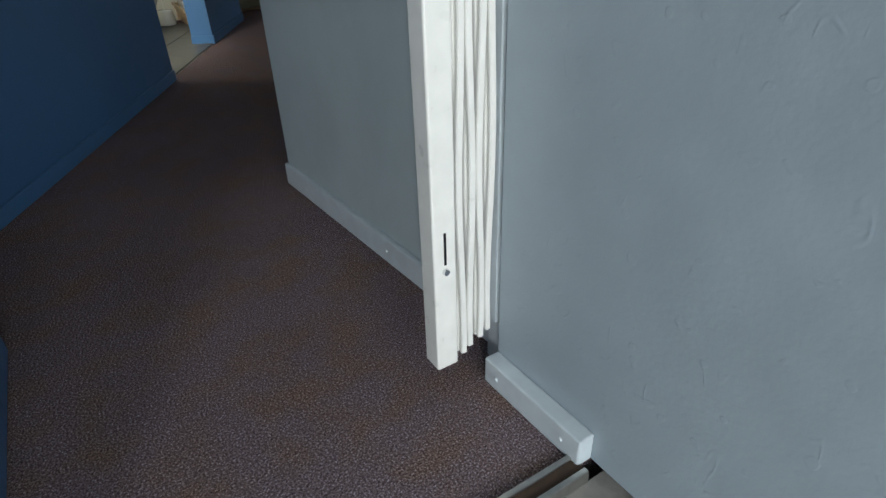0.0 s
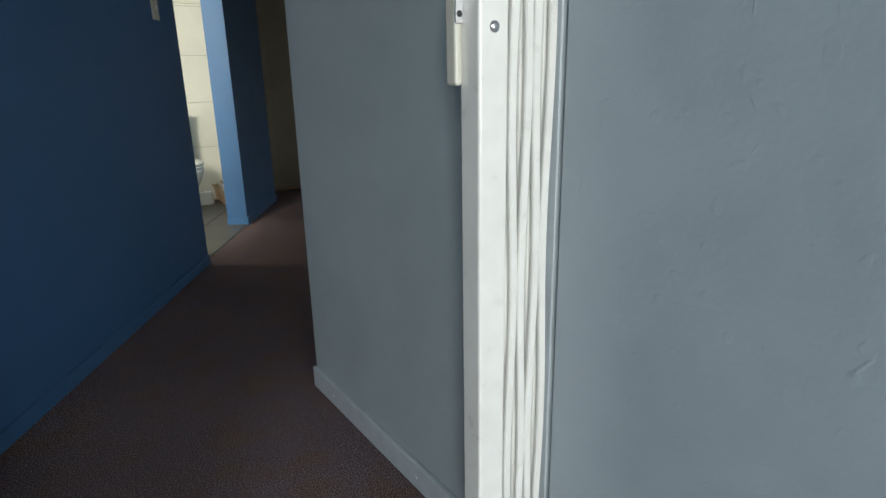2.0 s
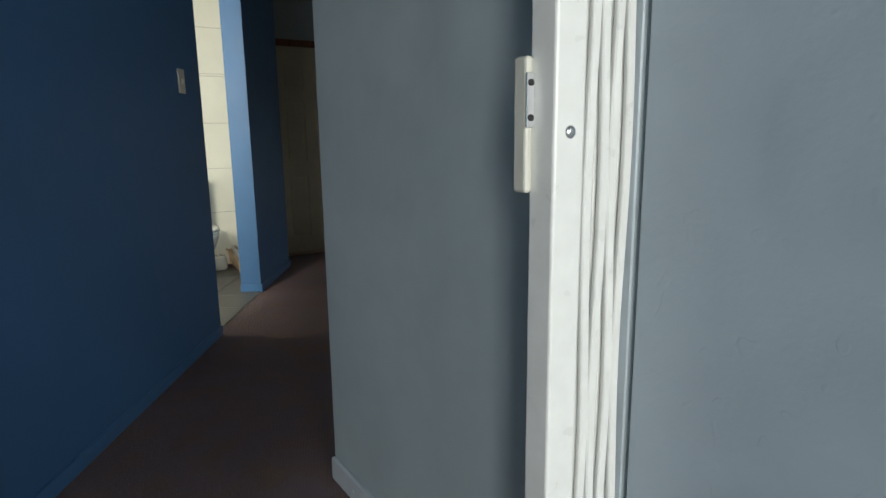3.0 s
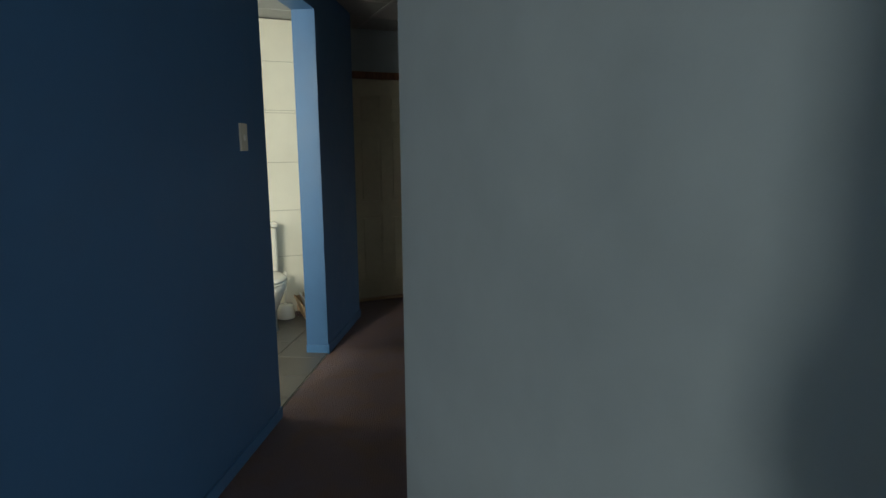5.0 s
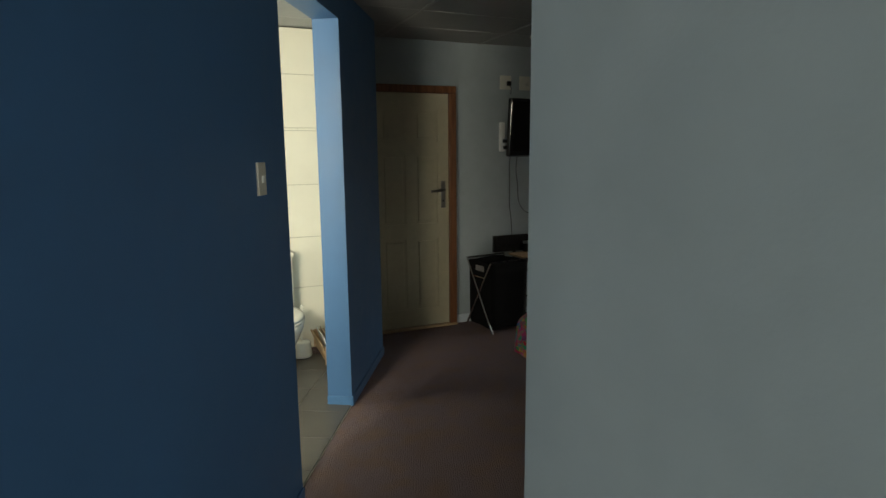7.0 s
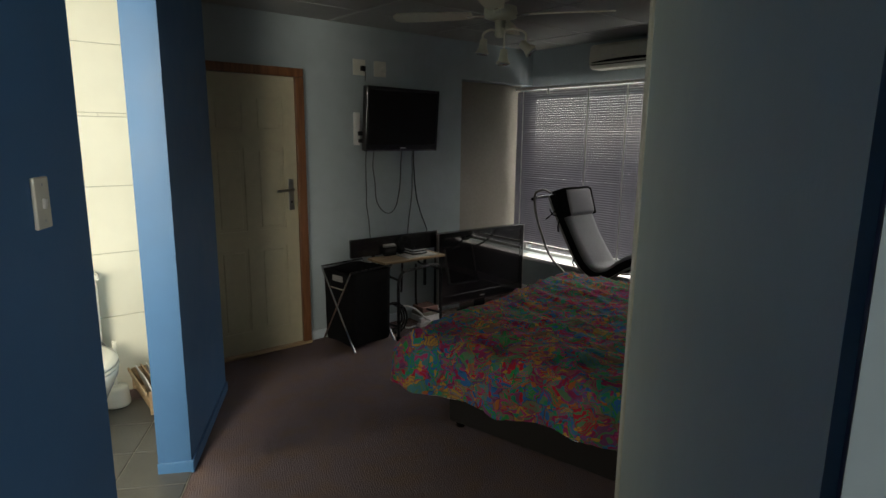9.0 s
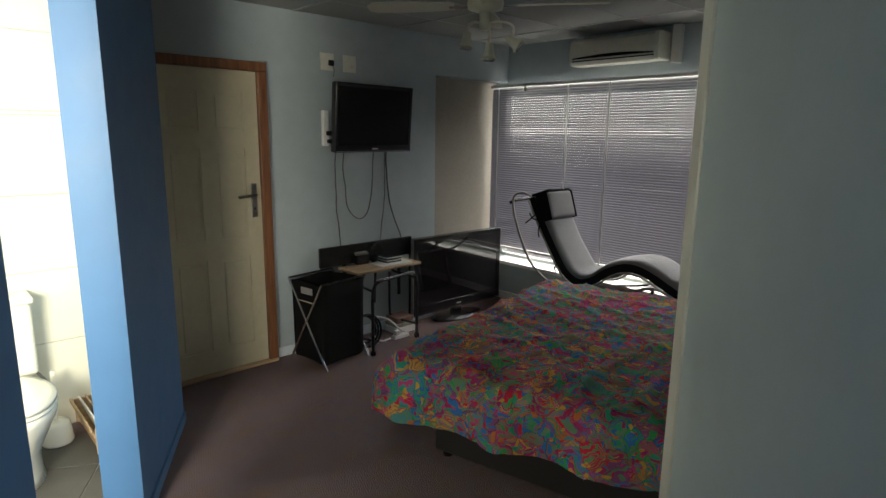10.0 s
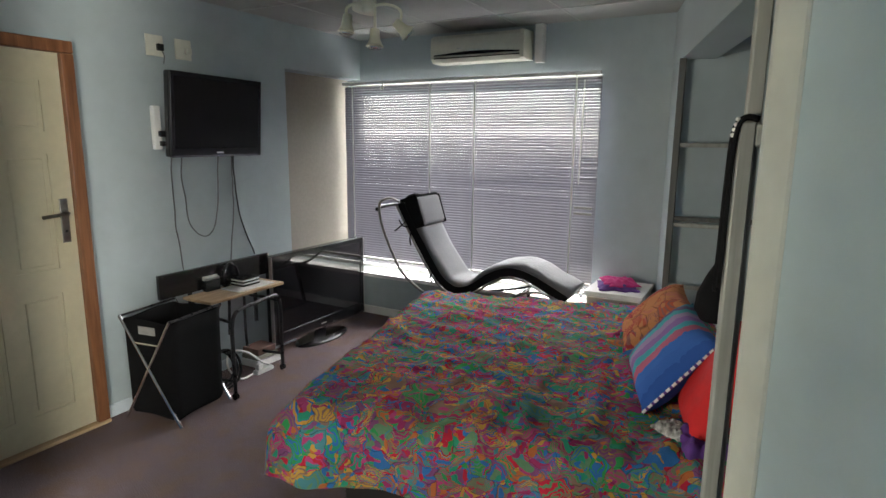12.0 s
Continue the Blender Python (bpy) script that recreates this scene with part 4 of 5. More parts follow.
def hamper():
    t = thing("laundry_hamper", (3.08, 7.11, 0), "black cloth laundry hamper on crossed chrome legs", "hamper")
    x0, x1, y0, y1 = 2.895, 3.265, 6.94, 7.29
    bm = bm_new()
    n = 10
    rings = []
    for z, s in ((0.035, 0.93), (0.06, 0.965), (0.30, 0.975), (0.50, 0.985), (0.605, 1.0)):
        cx, cy = (x0 + x1) / 2, (y0 + y1) / 2
        ring = []
        for a, b, c, dd in ((x0, y0, x1, y0), (x1, y0, x1, y1), (x1, y1, x0, y1), (x0, y1, x0, y0)):
            for k in range(n):
                f = k / n
                px, py = a + (c - a) * f, b + (dd - b) * f
                sag = 0.012 * math.sin(math.pi * f) * (1 if z < 0.55 else 0.3) * (0.6 + 0.4 * math.sin(z * 17 + a * 9))
                ring.append(Vector((cx + (px - cx) * (s - sag), cy + (py - cy) * (s - sag), z + 0.006 * math.sin(5 * f))))
        rings.append(ring)
    inner = [Vector((((v.x - 3.08) * 0.955) + 3.08, ((v.y - 7.115) * 0.955) + 7.115, v.z - 0.003)) for v in rings[-1]]
    low = [Vector((v.x, v.y, 0.22)) for v in inner]
    add_profile(bm, rings + [inner, low])
    part("bag", bm, BLACKC, t, "", True)
    part("handle_opening", boxed(2.8865, 2.8925, 7.06, 7.18, 0.525, 0.572, 0.0025, 1), material("hamper_lining", (0.30, 0.29, 0.28), 0.9, grain=0.1, scale=50), t, "pale lining seen through the handle opening")
    for x in (2.880, 3.282):
        for ya, yb in ((7.30, 6.915), (6.945, 7.31)):
            part("leg", tube([(x, ya, 0.62), (x, yb, 0.008)], 0.0085, 10), CHROME, t, "chrome tubular leg")
        part("brace", tube([(x, 7.215, 0.475), (x, 7.035, 0.475)], 0.006, 8), CHROME, t)
    for y in (6.945, 7.30):
        part("top_bar", tube([(2.88, y, 0.618), (3.282, y, 0.618)], 0.007, 8), BLACKM, t)
    t.location = (3.10, 7.135, 0)
    t.rotation_euler.z = radians(9)


hamper()

# cables, books and a socket strip under the trolley
bx = thing("book_pile", (3.86, 7.30, 0.0), "small pile of worn boxes and books on the carpet", "books")
for i, (w, hh) in enumerate(((0.22, 0.05), (0.20, 0.03), (0.19, 0.045))):
    part("book", boxed(3.78 + 0.01 * i, 3.78 + w, 7.20 + 0.008 * i, 7.37, 0.001 + (0, 0.052, 0.084)[i], (0.05, 0.082, 0.13)[i], 0.003, 1), (PAPER, BEIGE, material("dull_red_card", (0.22, 0.12, 0.10), 0.7, grain=0.1, scale=30))[i], bx)
ws = thing("socket_strip", (3.72, 7.14, 0.0), "white multi-plug socket strip on the carpet", "adaptor")
part("body", boxed(3.69, 3.84, 7.11, 7.16, 0.001, 0.030, 0.006, 2), WHITEP, ws)
part("flex", tube(smooth_line([(3.66, 7.13, 0.02), (3.55, 7.12, 0.03), (3.52, 7.2, 0.10), (3.60, 7.27, 0.17), (3.72, 7.24, 0.14), (3.80, 7.18, 0.05), (3.82, 7.13, 0.035)]), 0.007, 8), WHITEP, ws, "looped white flex")
part("plug", boxed(3.70, 3.74, 7.11, 7.15, 0.034, 0.075, 0.006, 2), WHITEP, ws)
vb = thing("cable_reel", (3.45, 7.16, 0.0), "black coiled cable bundle on the carpet", "cable")
for i in range(3):
    c = Vector((3.45, 7.16, 0.13))
    part("coil", tube([c + Vector(((0.12 - 0.012 * i) * math.cos(a), 0.02 * i - 0.02 + 0.03 * math.sin(a), (0.12 - 0.01 * i) * math.sin(a))) for a in (2 * math.pi * k / 26 for k in range(27))], 0.009, 8), BLACKM, vb)


def venetian_blind():
    X, y0, y1, ztop, zbot = 5.205, 5.255, 7.515, 2.092, 0.545
    t = thing("venetian_blind", (X, 6.37, ztop), "grey-mauve aluminium venetian blind, lowered, slats nearly shut", "blind")
    part("head_rail", boxed(X - 0.02, X + 0.02, y0, y1, ztop - 0.028, ztop, 0.003, 1), WHITEP, t)
    pitch, n = 0.0212, 70
    tapes = (5.42, 6.22, 6.62, 7.40)
    bm = bm_new()
    prof = [(-0.0125, -0.0006), (-0.0066, 0.0012), (0.0, 0.0018), (0.0066, 0.0012), (0.0125, -0.0006)]
    rows = []
    for y in (-(y1 - y0) / 2 + 0.004, (y1 - y0) / 2 - 0.004):
        rows.append([Vector((a, y, b)) for a, b in prof] + [Vector((a, y, b - 0.0007)) for a, b in prof[::-1]])
    add_profile(bm, rows)
    first = part("slat", bm, SLATM, t)
    me = first.data
    me.transform(Matrix.Translation(ORG[t.name]))
    for i in range(n):
        ob = first if i == 0 else new("slat", me)
        ob.parent = t
        z = ztop - 0.05 - pitch * i
        bent = 0.0
        tilt = Matrix.Rotation(radians(10 * i / (n - 1) - SLAT_TILT), 4, "Y")
        if i in (17, 18, 19, 39, 40, 41):
            bent = random.uniform(-0.06, 0.06)
        ob.matrix_basis = Matrix.Translation((0, 0, z - ztop)) @ tilt @ Matrix.Rotation(bent, 4, "Y") @ Matrix.Rotation(random.uniform(-0.0003, 0.0003), 4, "X")
    part("bottom_rail", boxed(X - 0.014, X + 0.014, y0, y1, zbot - 0.002, zbot + 0.018, 0.003, 1), WHITEP, t)
    # ladder tapes; their white also stands in for light through the cord holes
    for y in tapes:
        part("ladder_cord", boxed(X - 0.024, X - 0.0225, y - 0.0055, y + 0.0055, zbot + 0.01, ztop - 0.02), WHITEP, t, "ladder tape, white for the light through the cord holes")
    part("tilt_wand", cyl((X - 0.03, 5.36, 2.03), (X - 0.032, 5.37, 1.30), 0.004, None, 8), WHITEP, t)
    for z in (1.075, 1.118):
        part("broken_slat_end", boxed(X - 0.028, X - 0.021, 5.265, 5.395, z, z + 0.017, 0.002, 1), DULL, t, "bent dark slat end")
    part("clip", boxed(X - 0.026, X - 0.021, 7.07, 7.10, 2.02, 2.08), WHITEP, t)


venetian_blind()


def air_conditioner():
    t = thing("air_conditioner", (5.19, 6.23, 2.2), "white split air conditioner unit above the window", "air conditioner")
    y0, y1 = 5.80, 6.57
    prof = [(5.2995, 2.195), (5.14, 2.195), (5.105, 2.225), (5.10, 2.29), (5.11, 2.372), (5.14, 2.398), (5.2995, 2.402)]
    bm = bm_new()
    add_profile(bm, [[Vector((x, y0, z)) for x, z in prof], [Vector((x, y1, z)) for x, z in prof]])
    part("casing", bm, IVORY, t)
    bm = bm_new()
    k = 20
    top = [Vector((5.0985, y0 + 0.03 + (y1 - y0 - 0.06) * i / k, 2.250 + 0.018 * math.sin(math.pi * i / k))) for i in range(k + 1)]
    bot = [Vector((5.0985, v.y, 2.243)) for v in top]
    vs = [bm.verts.new(v) for v in top + bot[::-1]]
    f = bm.faces.new(vs)
    r = bmesh.ops.extrude_face_region(bm, geom=[f])
    bmesh.ops.translate(bm, verts=[v for v in r["geom"] if isinstance(v, bmesh.types.BMVert)], vec=(0.01, 0, 0))
    part("outlet", bm, BLACKP, t, "dark curved air outlet")
    part("louvre", boxed(5.098, 5.108, y0 + 0.03, y1 - 0.03, 2.222, 2.230), BLACKP, t)
    part("side_panel", boxed(5.103, 5.29, y0 - 0.004, y0 + 0.03, 2.20, 2.395, 0.004, 1), IVORY, t)
    part("badge", boxed(5.096, 5.1, 6.30, 6.34, 2.285, 2.295), ALU, t)
    part("trunking", boxed(5.24, 5.2995, 5.70, 5.765, 2.175, H - 0.003, 0.004, 1), WHITEP, t, "white cable trunking")


air_conditioner()


def ceiling_fan():
    c = Vector((3.37, 5.91, 0))
    t = thing("ceiling_fan", (c.x, c.y, H), "cream ceiling fan with a cluster of spot lamps", "fan")
    ring = lambda z, r: [Vector((c.x + r * math.cos(a), c.y + r * math.sin(a), z)) for a in (2 * math.pi * k / 28 for k in range(28))]
    CREAM = material("cream_fan_enamel", (0.62, 0.60, 0.48), 0.35, grain=0.05, scale=20)
    bm = bm_new()
    add_profile(bm, [ring(H - 0.002, 0.06), ring(H - 0.05, 0.05), ring(H - 0.055, 0.018), ring(2.37, 0.018)])
    part("canopy", bm, CREAM, t, "", True)
    bm = bm_new()
    add_profile(bm, [ring(2.372, 0.04), ring(2.36, 0.095), ring(2.325, 0.10), ring(2.30, 0.095), ring(2.29, 0.055), ring(2.285, 0.05)])
    part("motor", bm, CREAM, t, "", True)
    for k in range(4):
        a0 = radians(-52 + 90 * k)
        bm = bm_new()
        m = Matrix.Translation((c.x, c.y, 2.318)) @ Matrix.Rotation(a0, 4, "Z") @ Matrix.Rotation(radians(11), 4, "X")
        outline = [(0.17, 0.04), (0.30, 0.062), (0.50, 0.072), (0.62, 0.066), (0.655, 0.03), (0.655, -0.03), (0.62, -0.06), (0.50, -0.062), (0.30, -0.056), (0.17, -0.04)]
        add_profile(bm, [[m @ Vector((x, y, z)) for x, y in outline] for z in (-0.004, 0.004)])
        bl = part("blade", bm, CREAM, t)
        part("blade_arm", boxed(0.085, 0.20, -0.014, 0.014, -0.008, -0.0035, 0.002, 1, m), CHROME, bl)
    bm = bm_new()
    add_profile(bm, [ring(2.285, 0.032), ring(2.22, 0.030), ring(2.205, 0.034), ring(2.19, 0.02)])
    part("lamp_stem", bm, CREAM, t, "", True)
    for px, py, pz, dx, dy, dz in ((-0.065, 0.075, 2.150, -0.05, 0.10, -1), (-0.01, -0.045, 2.085, -0.05, 0.0, -1), (0.085, -0.125, 2.135, 0.55, -0.65, -0.70)):
        e = Vector((c.x + px, c.y + py, pz))
        arm = part("lamp_arm", tube(smooth_line([(c.x, c.y, 2.215), (c.x + px * 0.5, c.y + py * 0.5, 2.235), (c.x + px, c.y + py, 2.21), e + Vector((0, 0, 0.01))]), 0.007, 8), CREAM, t)
        dvec = Vector((dx, dy, dz)).normalized()
        q = dvec.to_track_quat("Z", "Y").to_matrix().to_4x4()
        M = Matrix.Translation(e) @ q
        rr = lambda z, r: [M @ Vector((r * math.cos(a), r * math.sin(a), z)) for a in (2 * math.pi * k / 18 for k in range(18))]
        bm = bm_new()
        add_profile(bm, [rr(-0.035, 0.012), rr(-0.03, 0.021), rr(0.015, 0.026), rr(0.035, 0.034), rr(0.048, 0.043), rr(0.046, 0.040), rr(0.03, 0.028)])
        head = part("lamp_head", bm, CREAM, arm, "", True)
        bm = bm_new()
        add_profile(bm, [rr(0.032, 0.020), rr(0.052, 0.033), rr(0.060, 0.030)])
        part("bulb", bm, CHROME, arm, "unlit silvered reflector bulb", True)


ceiling_fan()


def chaise():
    t = thing("chaise_longue", (4.98, 6.1, 0.0), "grey cushioned chaise longue on a black and chrome frame", "lounger")
    xa, xb = 4.80, 5.17
    line = smooth_line([(0, 6.655, 1.115), (0, 6.57, 0.96), (0, 6.44, 0.75), (0, 6.335, 0.595), (0, 6.25, 0.515), (0, 6.15, 0.480), (0, 6.03, 0.515), (0, 5.88, 0.62), (0, 5.74, 0.672), (0, 5.60, 0.655), (0, 5.44, 0.585), (0, 5.31, 0.520)], 5)

    def face(i):
        d = (line[min(i + 1, len(line) - 1)] - line[max(i - 1, 0)]).normalized()
        return Vector((0, d.z, -d.y))

    # quilted cushion with a crown across and shallow channels along
    bm = bm_new()
    rings = []
    for i, p in enumerate(line):
        nrm = face(i)
        puff = 0.010 * abs(math.sin(i * 0.32)) - 0.004
        ring = []
        for x, f in ((xa, 0.0), (xa - 0.004, 0.5), (xa + 0.015, 0.95), (xa + 0.06, 1.08), ((xa + xb) / 2, 1.14), (xb - 0.06, 1.08), (xb - 0.015, 0.95), (xb + 0.004, 0.5), (xb, 0.0)):
            ring.append(Vector((x, p.y, p.z)) + nrm * (0.062 * f + puff * f))
        rings.append(ring)
    add_profile(bm, rings)
    part("cushion", bm, LEATHER, t, "grey quilted cushion", True)
    for x in (xa - 0.014, xb - 0.002):
        bm = bm_new()
        rings = []
        for i, p in enumerate(line):
            nrm, q = face(i), Vector((x, p.y, p.z))
            wide = Vector((0.016, 0, 0))
            rings.append([q - nrm * 0.024, q + wide - nrm * 0.024, q + wide + nrm * 0.034, q + nrm * 0.034])
        add_profile(bm, rings)
        part("side_band", bm, BLACKC, t, "black side band")
    # head pillow strapped over the upper end
    m = Matrix.Translation(((xa + xb) / 2 - 0.01, 6.515, 1.052)) @ Matrix.Rotation(radians(72), 4, "X")
    bm = bm_new()
    add_box(bm, -0.175, 0.175, -0.115, 0.122, -0.055, 0.045, 0.035, 4, m)
    hp = part("head_pillow", bm, LEATHER, t, "grey head pillow with black sides", True)
    for x in (-0.177, 0.177):
        part("pillow_side", boxed(x - 0.006, x + 0.006, -0.115, 0.12, -0.075, 0.042, 0.005, 2, m), BLACKC, hp, "black pillow side")
    part("strap", boxed(-0.17, 0.17, 0.112, 0.136, -0.12, 0.03, 0.006, 2, m), BLACKC, hp, "black strap over the top")
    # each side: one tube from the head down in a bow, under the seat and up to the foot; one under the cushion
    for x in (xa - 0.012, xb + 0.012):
        # near rail and near legs in light metal, the far ones black
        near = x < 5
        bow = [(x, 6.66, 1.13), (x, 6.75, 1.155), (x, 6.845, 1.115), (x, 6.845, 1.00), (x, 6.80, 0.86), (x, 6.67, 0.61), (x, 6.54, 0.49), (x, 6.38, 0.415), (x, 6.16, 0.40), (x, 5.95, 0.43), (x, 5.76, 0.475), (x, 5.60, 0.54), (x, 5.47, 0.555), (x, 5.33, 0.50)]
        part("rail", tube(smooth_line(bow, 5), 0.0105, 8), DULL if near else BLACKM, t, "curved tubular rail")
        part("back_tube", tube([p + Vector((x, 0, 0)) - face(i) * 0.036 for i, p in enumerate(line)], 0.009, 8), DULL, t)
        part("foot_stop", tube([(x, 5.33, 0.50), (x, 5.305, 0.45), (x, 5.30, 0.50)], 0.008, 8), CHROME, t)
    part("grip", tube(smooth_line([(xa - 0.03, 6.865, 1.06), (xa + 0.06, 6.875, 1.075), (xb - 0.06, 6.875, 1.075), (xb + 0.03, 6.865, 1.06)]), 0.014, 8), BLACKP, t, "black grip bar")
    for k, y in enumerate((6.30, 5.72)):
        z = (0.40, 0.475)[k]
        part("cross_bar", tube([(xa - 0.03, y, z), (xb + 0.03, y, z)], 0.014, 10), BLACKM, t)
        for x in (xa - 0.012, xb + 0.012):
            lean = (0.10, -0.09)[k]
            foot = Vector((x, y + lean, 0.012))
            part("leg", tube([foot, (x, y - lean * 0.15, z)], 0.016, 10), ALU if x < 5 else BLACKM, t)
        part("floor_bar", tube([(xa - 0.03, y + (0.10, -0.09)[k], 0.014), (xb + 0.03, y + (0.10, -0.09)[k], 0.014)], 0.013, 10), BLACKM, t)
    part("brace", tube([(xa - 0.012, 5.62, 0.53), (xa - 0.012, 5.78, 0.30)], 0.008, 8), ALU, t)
    for pts in ([(6.60, 0.98), (6.66, 0.93), (6.70, 0.90)], [(6.55, 0.90), (6.56, 0.84), (6.55, 0.80)], [(6.58, 0.94), (6.63, 0.95), (6.66, 0.99)], [(6.36, 0.60), (6.38, 0.56), (6.36, 0.53)]):
        part("buckle_strap", tube(smooth_line([(xa - 0.022, y, z) for y, z in pts]), 0.006, 6), BLACKC, t)
    return t


chaise()


def nightstand():
    t = thing("nightstand", (5.07, 4.99, 0), "white bedside cabinet under the window", "cabinet")
    part("carcass", boxed(4.87, 5.285, 4.83, 5.19, 0.001, 0.575, 0.003, 1), WHITEP, t)
    part("cabinet_top", boxed(4.855, 5.286, 4.815, 5.205, 0.576, 0.60, 0.004, 2), WHITEP, t)
    for z0, z1 in ((0.05, 0.29), (0.30, 0.56)):
        d = part("drawer", boxed(4.857, 4.8695, 4.845, 5.175, z0, z1, 0.003, 1), IVORY, t)
        part("knob", cyl((4.857, 5.01, (z0 + z1) / 2), (4.838, 5.01, (z0 + z1) / 2), 0.012, 0.014, 14), CHROME, d)


nightstand()


def cloth_lump(name, centre, size, height, mat, label, category, seed, rot=0.0):
    """A crumpled piece of clothing lying on something."""
    bm = bm_new()
    n = 22
    grid = {}
    for i in range(n + 1):
        for j in range(n + 1):
            u, v = i / n * 2 - 1, j / n * 2 - 1
            edge = 1 + 0.22 * noise.noise(Vector((u * 2.0 + seed, v * 2.0, seed)))
            r = max(abs(u), abs(v))
            z = height * (0.35 + 0.75 * abs(noise.noise(Vector((u * 2.4, v * 2.4, seed * 3))))) * (1 - r ** 4) + 0.004
            x, y = u * size[0] / 2 * edge, v * size[1] / 2 * edge
            c, s = math.cos(rot), math.sin(rot)
            grid[i, j] = bm.verts.new((centre[0] + x * c - y * s, centre[1] + x * s + y * c, centre[2] + z))
    for i in range(n):
        for j in range(n):
            bm.faces.new((grid[i, j], grid[i + 1, j], grid[i + 1, j + 1], grid[i, j + 1]))
    r = bmesh.ops.extrude_face_region(bm, geom=list(bm.faces))
    low = [v for v in r["geom"] if isinstance(v, bmesh.types.BMVert)]
    for v in low:
        v.co.z = centre[2] + 0.001
    return tagged(part(name, bm, mat, None, "", True), label, category)


PINK = material("pink_cloth", (0.55, 0.03, 0.20), 0.9, grain=0.15, scale=20, bump=0.2)
PURPLE = material("purple_cloth", (0.10, 0.03, 0.20), 0.9, grain=0.2, scale=30, bump=0.2)
cloth_lump("folded_clothes", (5.08, 5.03, 0.6), (0.30, 0.26), 0.05, PURPLE, "folded purple top under a pink one on the cabinet", "clothes", 2.0, 0.3)
cloth_lump("pink_top", (5.11, 5.02, 0.622), (0.26, 0.22), 0.05, PINK, "crumpled bright pink top on the white cabinet", "clothes", 5.0, 0.5)

# bed, turned a little from the walls: u across, v from foot to head
BED_M = Matrix.Translation((2.655, 5.76, 0)) @ Matrix.Rotation(radians(13), 4, "Z")


def bedp(u, v, z):
    return BED_M @ Vector((u, -v, z))


def bed():
    t = thing("bed", tuple(bedp(0.9, 0.9, 0)), "double bed with white mattress and dark base", "bed")
    bm = boxed(0.10, 1.74, -1.88, -0.14, 0.03, 0.24, 0.01, 1, BED_M)
    part("base", bm, material("dark_base_cloth", (0.014, 0.011, 0.010), 0.9, grain=0.2, scale=80), t, "dark cloth bed base")
    part("mattress", boxed(0.03, 1.82, -1.90, -0.06, 0.241, 0.515, 0.04, 3, BED_M), material("white_ticking", (0.72, 0.70, 0.68), 0.9, grain=0.05, scale=50, bump=0.1), t, "white mattress")
    for u in (0.14, 1.68):
        for v in (0.2, 1.82):
            p = bedp(u, v, 0)
            part("foot", cyl((p.x, p.y, 0.001), (p.x, p.y, 0.031), 0.025, 0.03, 12), BLACKP, t)


bed()


